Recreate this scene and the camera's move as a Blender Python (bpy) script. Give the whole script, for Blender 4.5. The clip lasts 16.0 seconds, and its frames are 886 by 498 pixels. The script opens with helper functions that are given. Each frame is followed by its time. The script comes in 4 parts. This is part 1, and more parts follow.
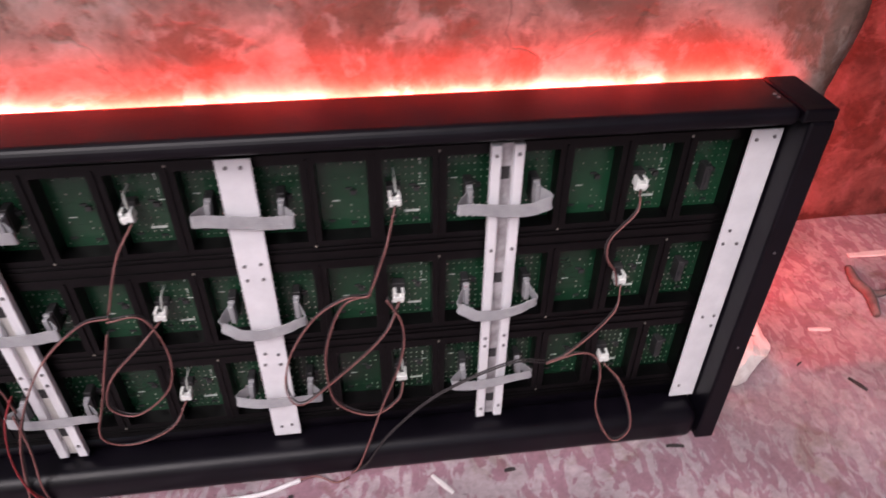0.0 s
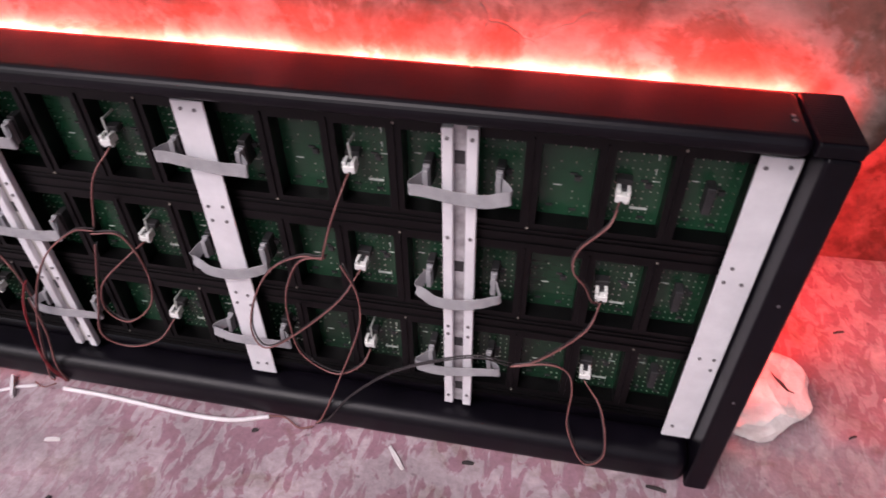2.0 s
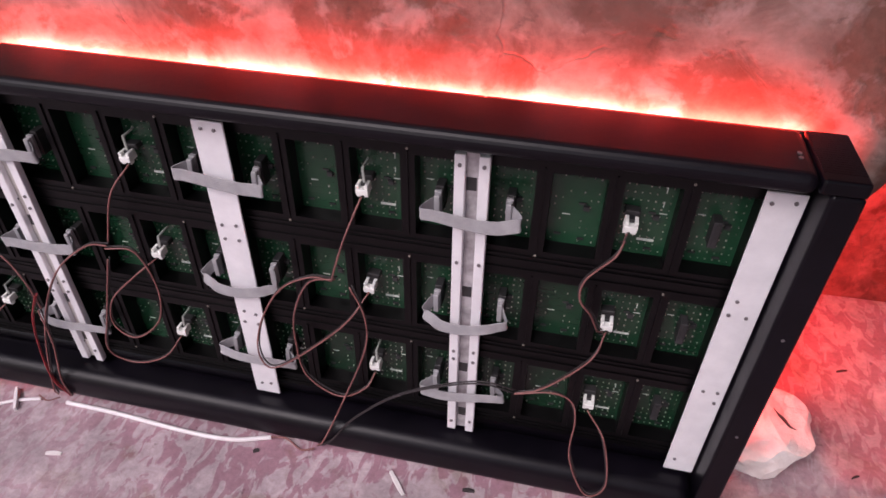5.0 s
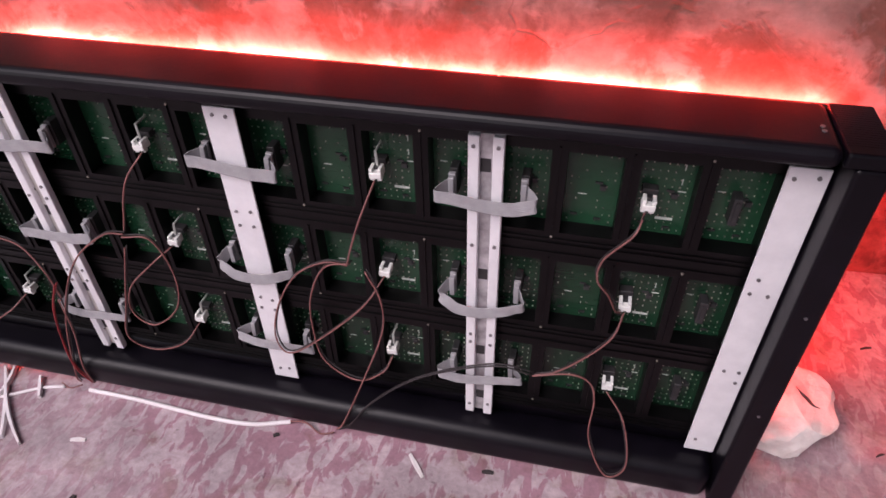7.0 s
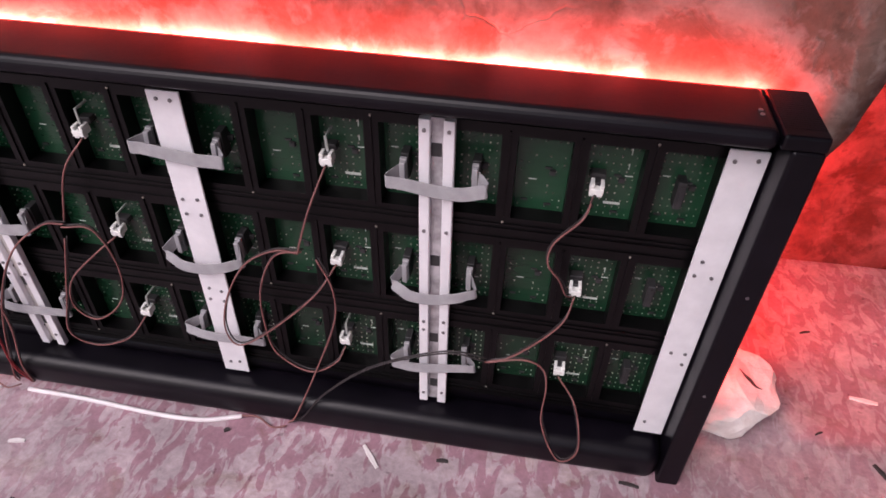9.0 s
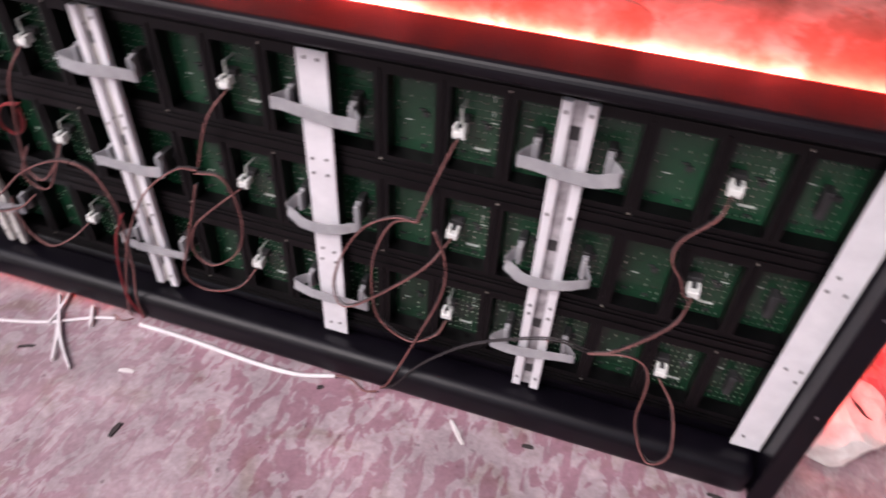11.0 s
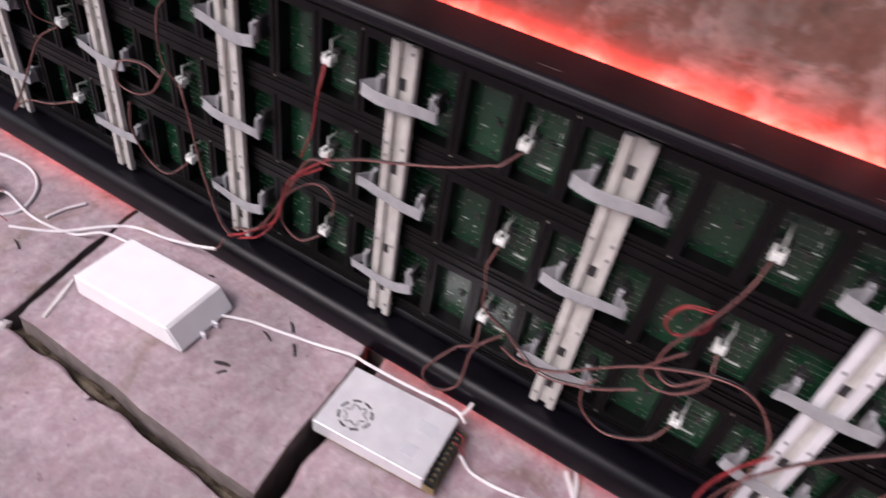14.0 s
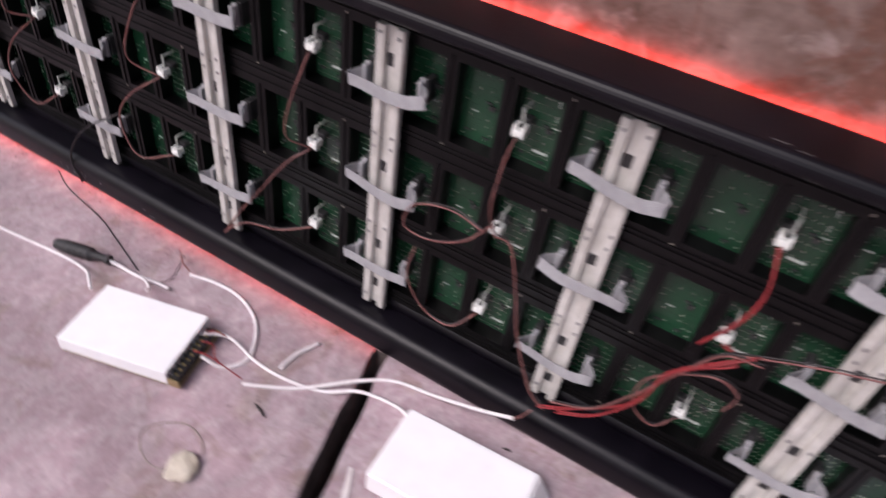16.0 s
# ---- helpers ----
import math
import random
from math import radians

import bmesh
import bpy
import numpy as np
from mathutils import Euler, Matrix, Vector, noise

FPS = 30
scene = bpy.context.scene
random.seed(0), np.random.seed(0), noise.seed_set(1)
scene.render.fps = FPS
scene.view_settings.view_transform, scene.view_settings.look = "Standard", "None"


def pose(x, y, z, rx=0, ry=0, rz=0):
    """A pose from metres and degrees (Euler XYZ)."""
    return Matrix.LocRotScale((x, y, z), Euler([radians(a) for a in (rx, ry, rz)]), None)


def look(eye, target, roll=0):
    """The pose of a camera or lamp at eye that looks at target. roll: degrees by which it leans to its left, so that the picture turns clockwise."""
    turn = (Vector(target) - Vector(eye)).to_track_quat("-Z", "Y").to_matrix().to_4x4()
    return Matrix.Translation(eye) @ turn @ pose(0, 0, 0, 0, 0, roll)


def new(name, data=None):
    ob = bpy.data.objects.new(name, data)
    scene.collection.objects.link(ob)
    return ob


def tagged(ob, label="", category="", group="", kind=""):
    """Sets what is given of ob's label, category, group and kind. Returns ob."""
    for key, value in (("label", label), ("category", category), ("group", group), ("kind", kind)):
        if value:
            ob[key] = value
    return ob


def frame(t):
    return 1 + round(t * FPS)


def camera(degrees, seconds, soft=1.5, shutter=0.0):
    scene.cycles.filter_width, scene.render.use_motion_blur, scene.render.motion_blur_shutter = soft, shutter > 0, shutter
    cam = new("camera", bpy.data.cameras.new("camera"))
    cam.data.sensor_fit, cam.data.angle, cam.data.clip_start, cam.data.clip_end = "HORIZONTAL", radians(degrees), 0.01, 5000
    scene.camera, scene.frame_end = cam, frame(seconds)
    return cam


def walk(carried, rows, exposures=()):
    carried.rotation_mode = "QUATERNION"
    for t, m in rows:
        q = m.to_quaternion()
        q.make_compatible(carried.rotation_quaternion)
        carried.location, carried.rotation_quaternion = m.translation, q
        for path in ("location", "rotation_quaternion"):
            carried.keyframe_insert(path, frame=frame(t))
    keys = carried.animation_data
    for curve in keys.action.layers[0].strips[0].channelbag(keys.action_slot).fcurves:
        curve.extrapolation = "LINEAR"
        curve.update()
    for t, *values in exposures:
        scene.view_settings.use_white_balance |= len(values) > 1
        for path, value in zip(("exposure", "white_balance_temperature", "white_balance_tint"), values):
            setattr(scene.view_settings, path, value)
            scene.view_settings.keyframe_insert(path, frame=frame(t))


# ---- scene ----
import functools

cam = camera(66.8, 16.0, soft=1.6, shutter=0.6)
PATH = [
    (0, (-0.487, -0.618, 0.949), (-0.277, 0.962, -0.26), 0.2),
    (0.5, (-0.327, -0.579, 0.964), (-0.279, 0.97, -0.3), -0.2),
    (1, (-0.197, -0.576, 0.944), (-0.282, 0.932, -0.367), 0.6),
    (1.5, (-0.178, -0.559, 0.941), (-0.402, 0.924, -0.382), -1.7),
    (2, (-0.208, -0.544, 0.947), (-0.518, 0.924, -0.376), -1.1),
    (2.5, (-0.218, -0.549, 0.953), (-0.565, 0.945, -0.33), -0.3),
    (3, (-0.217, -0.558, 0.956), (-0.578, 0.943, -0.316), 0.0),
    (3.5, (-0.214, -0.563, 0.949), (-0.577, 0.941, -0.318), 0.5),
    (3.7, (-0.215, -0.571, 0.944), (-0.56, 0.949, -0.308), 0.9),
    (5.8, (-0.211, -0.553, 0.953), (-0.519, 0.966, -0.31), 0.2),
    (6, (-0.206, -0.554, 0.948), (-0.465, 0.956, -0.337), 0.4),
    (6.5, (-0.201, -0.551, 0.94), (-0.505, 0.937, -0.36), -1.0),
    (7, (-0.214, -0.553, 0.946), (-0.581, 0.927, -0.349), -1.6),
    (7.5, (-0.213, -0.553, 0.942), (-0.545, 0.955, -0.329), 0.2),
    (8, (-0.209, -0.558, 0.939), (-0.445, 0.978, -0.319), 2.5),
    (8.2, (-0.206, -0.558, 0.94), (-0.438, 0.97, -0.329), 1.4),
    (10.3, (-0.215, -0.577, 0.914), (-0.468, 0.912, -0.397), 1.3),
    (10.5, (-0.218, -0.578, 0.916), (-0.5, 0.899, -0.403), 1.0),
    (11, (-0.271, -0.588, 0.92), (-0.689, 0.853, -0.402), 2.9),
    (11.5, (-0.391, -0.6, 0.927), (-0.848, 0.813, -0.413), 8.1),
    (12, (-0.543, -0.642, 0.936), (-1.08, 0.783, -0.361), 9.8),
    (12.5, (-0.644, -0.654, 0.931), (-1.23, 0.763, -0.353), 12.1),
    (13, (-0.797, -0.603, 0.931), (-1.533, 0.774, -0.319), 12.1),
    (13.5, (-0.959, -0.582, 0.942), (-1.681, 0.774, -0.339), 13.4),
    (14, (-1.167, -0.62, 0.939), (-1.82, 0.754, -0.359), 9.9),
    (14.5, (-1.307, -0.615, 0.929), (-1.967, 0.769, -0.356), 11.1),
    (15, (-1.455, -0.59, 0.928), (-2.197, 0.761, -0.347), 10.0),
    (15.5, (-1.598, -0.566, 0.928), (-2.298, 0.766, -0.39), 11.8),
    (16, (-1.813, -0.585, 0.931), (-2.449, 0.759, -0.407), 8.6),
]
LED_HIGH, LED_MID, LED_LOW, LED_FLOOR, LED_FULL = 390.0, 84.0, 21.0, 17.0, 170.0
walk(cam, [(t, look(eye, target, roll)) for t, eye, target, roll in PATH],
     exposures=[(0.0, -0.02, 6150, 20.0), (1.0, -0.10, 6150, 24.0), (3.0, -0.08, 6150, 22.0), (6.0, -0.12, 6150, 25.0), (8.2, -0.12, 6150, 25.0),
                (10.4, 0.12, 6150, 21.0), (11.2, 0.14, 6150, 20.0), (12.4, 0.02, 6150, 20.0), (16.0, 0.0, 6150, 20.0)])

# ---- light ----
world = bpy.data.worlds.new("overcast_sky")
scene.world = world
world.use_nodes = True
wn = world.node_tree
sky = wn.nodes.new("ShaderNodeTexSky")
sky.sky_type = 'NISHITA'
sky.sun_disc = False
sky.sun_elevation, sky.sun_rotation = radians(50), radians(210)
sky.dust_density, sky.air_density = 4.0, 1.6
wn.links.new(sky.outputs[0], wn.nodes["Background"].inputs[0])
wn.nodes["Background"].inputs[1].default_value = 0.128
sun_data = bpy.data.lights.new("soft_sun", 'SUN')
sun_data.energy, sun_data.angle, sun_data.color = 2.4, radians(35), (1.0, 0.95, 0.92)
sun = new("soft_sun", sun_data)
sun.matrix_world = look((-2.6, -2.8, 3.8), (-1.0, 0, 0))


# ---- materials ----
def mat(name, color, rough=0.5, metal=0.0, spec=0.5):
    m = bpy.data.materials.new(name)
    m.use_nodes = True
    b = m.node_tree.nodes["Principled BSDF"]
    b.inputs["Base Color"].default_value = (*color, 1)
    b.inputs["Roughness"].default_value = rough
    b.inputs["Metallic"].default_value = metal
    b.inputs["Specular IOR Level"].default_value = spec
    return m, m.node_tree, b


def noise_node(nt, scale, detail=4, rough=0.6, distort=0.0, stretch=(1, 1, 1), rot=(0, 0, 0)):
    tc = nt.nodes.new("ShaderNodeTexCoord")
    mp = nt.nodes.new("ShaderNodeMapping")
    mp.inputs["Scale"].default_value = stretch
    mp.inputs["Rotation"].default_value = [radians(a) for a in rot]
    n = nt.nodes.new("ShaderNodeTexNoise")
    n.inputs["Scale"].default_value, n.inputs["Detail"].default_value = scale, detail
    n.inputs["Roughness"].default_value, n.inputs["Distortion"].default_value = rough, distort
    nt.links.new(tc.outputs["Object"], mp.inputs[0])
    nt.links.new(mp.outputs[0], n.inputs["Vector"])
    return n.outputs["Fac"]


def ramp(nt, fac, stops):
    r = nt.nodes.new("ShaderNodeValToRGB")
    e = r.color_ramp.elements
    while len(e) < len(stops):
        e.new(0.5)
    for k, (p, c) in enumerate(stops):
        e[k].position = p
        e[k].color = (*c, 1) if len(c) == 3 else c
    nt.links.new(fac, r.inputs[0])
    return r.outputs[0]


def mix(nt, fac, a, b, mode='MIX'):
    m = nt.nodes.new("ShaderNodeMix")
    m.data_type, m.blend_type = 'RGBA', mode
    for sock, v in ((0, fac), (6, a), (7, b)):
        if isinstance(v, (int, float)):
            m.inputs[sock].default_value = v
        elif isinstance(v, tuple):
            m.inputs[sock].default_value = (*v, 1)
        else:
            nt.links.new(v, m.inputs[sock])
    return m.outputs[2]


def math_node(nt, op, a, b=0.0):
    m = nt.nodes.new("ShaderNodeMath")
    m.operation = op
    for k, v in enumerate((a, b)):
        if isinstance(v, (int, float)):
            m.inputs[k].default_value = v
        else:
            nt.links.new(v, m.inputs[k])
    return m.outputs[0]


def bump(nt, bsdf, height, strength=0.3, dist=0.003):
    b = nt.nodes.new("ShaderNodeBump")
    b.inputs["Strength"].default_value, b.inputs["Distance"].default_value = strength, dist
    nt.links.new(height, b.inputs["Height"])
    nt.links.new(b.outputs[0], bsdf.inputs["Normal"])


def worn(name, c1, c2, scale, rough=0.5, metal=0.0, spec=0.5, grain=0.15, rough_spread=0.15):
    """A surface of two close tones with fine grain, smudges and an uneven gloss."""
    m, nt, b = mat(name, c1, rough, metal, spec)
    n1 = noise_node(nt, scale, 5, 0.6)
    n2 = noise_node(nt, scale * 9, 3, 0.6)
    col = mix(nt, ramp(nt, n1, [(0.35, (0, 0, 0)), (0.68, (1, 1, 1))]), c1, c2)
    nt.links.new(col, b.inputs["Base Color"])
    r = math_node(nt, 'ADD', math_node(nt, 'MULTIPLY', n1, rough_spread * 2), rough - rough_spread)
    nt.links.new(r, b.inputs["Roughness"])
    bump(nt, b, n2, grain, 0.001)
    return m


def concrete(name):
    m, nt, b = mat(name, (0.3, 0.27, 0.27), 0.75, 0, 0.3)
    streak = noise_node(nt, 44, 3, 0.55, 0.9, (1.0, 0.5, 1), (0, 0, -32))
    zone = noise_node(nt, 1.7, 3, 0.5, 0.3)
    fine = noise_node(nt, 120, 4, 0.7)
    mid = noise_node(nt, 38, 5, 0.6, 0.8)
    grey = mix(nt, ramp(nt, mid, [(0.3, (0, 0, 0)), (0.7, (1, 1, 1))]), CONC_A, CONC_B)
    red = mix(nt, mid, RED_A, RED_B)
    m1 = ramp(nt, streak, [(0.468, (0, 0, 0)), (0.532, (1, 1, 1))])
    m2 = ramp(nt, zone, [(0.30, (0.2, 0.2, 0.2)), (0.46, (1, 1, 1))])
    tc = nt.nodes.new("ShaderNodeTexCoord")
    sp = nt.nodes.new("ShaderNodeSeparateXYZ")
    nt.links.new(tc.outputs["Object"], sp.inputs[0])
    painted = nt.nodes.new("ShaderNodeMapRange")
    painted.inputs[1].default_value, painted.inputs[2].default_value = -1.45, -0.85
    painted.inputs[3].default_value, painted.inputs[4].default_value = 0.28, 0.95
    nt.links.new(sp.outputs[0], painted.inputs[0])
    front = nt.nodes.new("ShaderNodeMapRange")
    front.inputs[1].default_value, front.inputs[2].default_value = -1.1, -0.45
    front.inputs[3].default_value, front.inputs[4].default_value = 0.15, 1.0
    nt.links.new(sp.outputs[1], front.inputs[0])
    bare_end = nt.nodes.new("ShaderNodeMapRange")
    bare_end.inputs[1].default_value, bare_end.inputs[2].default_value = -0.15, 0.25
    bare_end.inputs[3].default_value, bare_end.inputs[4].default_value = 1.0, 0.9
    nt.links.new(sp.outputs[0], bare_end.inputs[0])
    col = mix(nt, math_node(nt, 'MULTIPLY', math_node(nt, 'MULTIPLY', m1, m2), math_node(nt, 'MULTIPLY', math_node(nt, 'MULTIPLY', painted.outputs[0], bare_end.outputs[0]), front.outputs[0])), grey, red)
    wide = mix(nt, ramp(nt, noise_node(nt, 4.5, 4, 0.6, 0.5), [(0.4, (0, 0, 0)), (0.62, (1, 1, 1))]), (0.80, 0.775, 0.775), (1.10, 1.04, 1.05))
    damp = ramp(nt, noise_node(nt, 7.5, 5, 0.6, 0.8), [(0.56, (1, 1, 1)), (0.66, (0.80, 0.78, 0.70))])
    wide = mix(nt, 1.0, wide, damp, 'MULTIPLY')
    col = mix(nt, 1.0, col, wide, 'MULTIPLY')
    dust = mix(nt, ramp(nt, fine, [(0.35, (0, 0, 0)), (0.65, (1, 1, 1))]), (0.86, 0.86, 0.86), (1.06, 1.06, 1.06))
    col = mix(nt, 1.0, col, dust, 'MULTIPLY')
    spots = ramp(nt, noise_node(nt, 55, 2, 0.5), [(0.70, (1, 1, 1)), (0.76, (0.45, 0.42, 0.42))])
    col = mix(nt, 0.7, col, spots, 'MULTIPLY')
    nt.links.new(col, b.inputs["Base Color"])
    bump(nt, b, math_node(nt, 'ADD', math_node(nt, 'MULTIPLY', mid, 0.6), math_node(nt, 'MULTIPLY', fine, 0.4)), 0.45, 0.004)
    return m


def plaster(name, tone=1.0, cool=1.0):
    m, nt, b = mat(name, (0.4, 0.35, 0.33), 0.88, 0, 0.2)
    big = noise_node(nt, 3.2, 5, 0.62, 0.4)
    blot = noise_node(nt, 10, 6, 0.62, 0.35)
    fine = noise_node(nt, 70, 5, 0.65)
    base = mix(nt, ramp(nt, blot, [(0.36, (0, 0, 0)), (0.60, (1, 1, 1))]), (0.132, 0.086, 0.071), (0.315, 0.236, 0.214))
    stain = ramp(nt, big, [(0.46, (0, 0, 0)), (0.58, (1, 1, 1))])
    col = mix(nt, math_node(nt, 'MULTIPLY', stain, 0.45), base, (0.105, 0.066, 0.054))
    bare = ramp(nt, noise_node(nt, 6.5, 6, 0.62, 0.6), [(0.505, (0, 0, 0)), (0.555, (1, 1, 1))])
    col = mix(nt, math_node(nt, 'MULTIPLY', bare, 0.70), col, mix(nt, fine, (0.085, 0.038, 0.026), (0.170, 0.085, 0.062)))
    pale = ramp(nt, noise_node(nt, 20, 4, 0.6, 0.3), [(0.56, (0, 0, 0)), (0.66, (1, 1, 1))])
    col = mix(nt, math_node(nt, 'MULTIPLY', pale, 0.35), col, (0.42, 0.345, 0.335))
    mould = ramp(nt, noise_node(nt, 27, 5, 0.6, 0.4), [(0.60, (0, 0, 0)), (0.68, (1, 1, 1))])
    col = mix(nt, math_node(nt, 'MULTIPLY', mould, 0.45), col, (0.060, 0.046, 0.034))
    # tone and cool darken and redden the recess plaster for shade and LED glow
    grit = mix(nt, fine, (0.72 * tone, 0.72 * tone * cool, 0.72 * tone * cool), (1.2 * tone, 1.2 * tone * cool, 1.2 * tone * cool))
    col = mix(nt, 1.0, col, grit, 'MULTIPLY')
    vor = nt.nodes.new("ShaderNodeTexVoronoi")
    vor.feature = 'DISTANCE_TO_EDGE'
    vor.inputs["Scale"].default_value = 3.4
    tc = nt.nodes.new("ShaderNodeTexCoord")
    warp = nt.nodes.new("ShaderNodeTexNoise")
    warp.inputs["Scale"].default_value, warp.inputs["Detail"].default_value = 5.0, 5
    nt.links.new(tc.outputs["Object"], warp.inputs["Vector"])
    vm = nt.nodes.new("ShaderNodeVectorMath")
    vm.operation = 'MULTIPLY_ADD'
    vm.inputs[1].default_value = (0.22, 0.22, 0.22)
    nt.links.new(warp.outputs["Color"], vm.inputs[0])
    nt.links.new(tc.outputs["Object"], vm.inputs[2])
    nt.links.new(vm.outputs[0], vor.inputs["Vector"])
    crack = ramp(nt, vor.outputs["Distance"], [(0.002, (1, 1, 1)), (0.008, (0, 0, 0))])
    crack = math_node(nt, 'MULTIPLY', crack, ramp(nt, noise_node(nt, 2.3, 2), [(0.48, (0, 0, 0)), (0.55, (1, 1, 1))]))
    col = mix(nt, math_node(nt, 'MULTIPLY', crack, 0.45), col, (0.07, 0.055, 0.05))
    nt.links.new(col, b.inputs["Base Color"])
    h = math_node(nt, 'ADD', math_node(nt, 'MULTIPLY', blot, 0.8), math_node(nt, 'MULTIPLY', fine, 0.35))
    h = math_node(nt, 'SUBTRACT', h, math_node(nt, 'MULTIPLY', crack, 0.8))
    h = math_node(nt, 'SUBTRACT', h, math_node(nt, 'MULTIPLY', bare, 0.3))
    bump(nt, b, h, 0.30, 0.004)
    return m


def pcb(name):
    """Green lacquered board with faint copper tracks under the lacquer."""
    m, nt, b = mat(name, (0.02, 0.11, 0.05), 0.22, 0, 0.48)
    tc = nt.nodes.new("ShaderNodeTexCoord")
    sp = nt.nodes.new("ShaderNodeSeparateXYZ")
    nt.links.new(tc.outputs["Object"], sp.inputs[0])

    def near_line(sock, pitch, half, shift):
        a = math_node(nt, 'FRACT', math_node(nt, 'DIVIDE', math_node(nt, 'ADD', sock, shift), pitch))
        return math_node(nt, 'LESS_THAN', math_node(nt, 'ABSOLUTE', math_node(nt, 'SUBTRACT', a, 0.5)), half / pitch)
    tracks = math_node(nt, 'MULTIPLY', near_line(sp.outputs[2], 0.010, 0.0020, 1.004),
                       ramp(nt, noise_node(nt, 30, 2, 0.5, 0, (1, 1, 3)), [(0.47, (0, 0, 0)), (0.52, (1, 1, 1))]))
    g = mix(nt, noise_node(nt, 14, 3), (0.0036, 0.025, 0.0108), (0.0068, 0.047, 0.0205))
    g = mix(nt, math_node(nt, 'MULTIPLY', tracks, 0.3), g, (0.010, 0.040, 0.020))
    dusty = ramp(nt, noise_node(nt, 9, 4, 0.6), [(0.45, (0, 0, 0)), (0.70, (1, 1, 1))])
    g = mix(nt, math_node(nt, 'MULTIPLY', dusty, 0.06), g, (0.11, 0.12, 0.10))
    info = nt.nodes.new("ShaderNodeObjectInfo")
    tone = math_node(nt, 'ADD', math_node(nt, 'MULTIPLY', info.outputs["Random"], 0.75), 0.65)
    shade = nt.nodes.new("ShaderNodeCombineColor")
    for k in range(3):
        nt.links.new(tone, shade.inputs[k])
    g = mix(nt, 1.0, g, shade.outputs[0], 'MULTIPLY')
    nt.links.new(g, b.inputs["Base Color"])
    bump(nt, b, tracks, 0.3, 0.0006)
    return m


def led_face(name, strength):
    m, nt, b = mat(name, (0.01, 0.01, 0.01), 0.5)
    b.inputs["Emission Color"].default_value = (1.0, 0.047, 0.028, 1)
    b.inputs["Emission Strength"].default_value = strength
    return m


CONC_A, CONC_B = (0.36, 0.290, 0.310), (0.495, 0.417, 0.440)
RED_A, RED_B = (0.275, 0.150, 0.190), (0.360, 0.216, 0.254)
M_FLOOR = concrete("worn_red_oxide_concrete")
M_WALL = plaster("peeling_lime_plaster")
# recess plaster: blocked daylight and red glow put into its tone
M_RECESS = plaster("shaded_reddened_plaster", 0.60, 0.66)
M_FRAME = worn("black_enamelled_aluminium", (0.0018, 0.0014, 0.0030), (0.0046, 0.0034, 0.0064), 14, 0.38, 0.0, 0.22, 0.1, 0.1)
M_PLASTIC = worn("black_moulded_plastic", (0.0010, 0.0009, 0.0011), (0.0026, 0.0022, 0.0026), 30, 0.36, 0.0, 0.24, 0.25)
M_PCB = pcb("green_circuit_board")
M_ALU = worn("brushed_aluminium", (0.82, 0.81, 0.84), (0.72, 0.71, 0.74), 25, 0.5, 0.15, 0.5, 0.08)
M_ALU_OLD = worn("dulled_aluminium", (0.62, 0.60, 0.57), (0.46, 0.44, 0.41), 30, 0.5, 0.15, 0.5, 0.08)
M_GROOVE = worn("mottled_aluminium_groove", (0.50, 0.48, 0.50), (0.25, 0.23, 0.24), 45, 0.5, 0.3, 0.5, 0.2)
M_DARK = worn("black_rubber", (0.012, 0.012, 0.013), (0.03, 0.028, 0.03), 60, 0.6)
M_STEEL = worn("dull_steel", (0.30, 0.29, 0.30), (0.2, 0.19, 0.2), 80, 0.4, 0.8)
M_SOLDER = worn("bright_solder", (0.80, 0.76, 0.68), (0.62, 0.57, 0.50), 60, 0.30, 0.85, 0.5, 0.1)
# pit sides and bottom: the shade in the gap put into the colour
M_PIT = worn("dark_pit_shade", (0.050, 0.040, 0.038), (0.105, 0.085, 0.080), 30, 0.95, 0, 0.15, 0.9)
M_TIN = worn("tinned_brass", (0.40, 0.38, 0.33), (0.25, 0.22, 0.18), 200, 0.35, 0.6)
M_RIBBON = worn("grey_ribbon_cable", (0.34, 0.335, 0.35), (0.27, 0.265, 0.28), 60, 0.5, 0.0, 0.4, 0.1)
M_PLUG = worn("white_nylon", (0.82, 0.83, 0.80), (0.72, 0.73, 0.70), 120, 0.45)
M_SILK = worn("white_print", (0.62, 0.66, 0.62), (0.5, 0.55, 0.5), 300, 0.6)
M_RED = worn("dark_red_wire", (0.30, 0.030, 0.034), (0.19, 0.024, 0.028), 30, 0.45, 0, 0.4, 0.1)
M_BROWN = worn("maroon_brown_wire", (0.25, 0.105, 0.095), (0.16, 0.058, 0.055), 30, 0.45, 0, 0.4, 0.1)
M_BLACKW = worn("black_wire", (0.02, 0.016, 0.017), (0.035, 0.028, 0.03), 30, 0.45, 0, 0.4, 0.1)
M_WHITEW = worn("white_cable_sheath", (0.80, 0.76, 0.77), (0.68, 0.63, 0.64), 40, 0.5, 0, 0.4, 0.1)
M_WHITEP = worn("white_powder_coat", (0.90, 0.89, 0.91), (0.84, 0.83, 0.85), 18, 0.5, 0, 0.4, 0.1)
M_ZINC = worn("galvanised_steel", (0.90, 0.89, 0.92), (0.80, 0.78, 0.82), 30, 0.34, 0.38, 0.5, 0.1)
M_BRASS = worn("yellow_brass", (0.52, 0.43, 0.22), (0.40, 0.32, 0.16), 90, 0.35, 0.8)
M_STONE = worn("whitewashed_stone", (0.82, 0.77, 0.75), (0.64, 0.57, 0.55), 30, 0.9, 0, 0.2, 0.9)
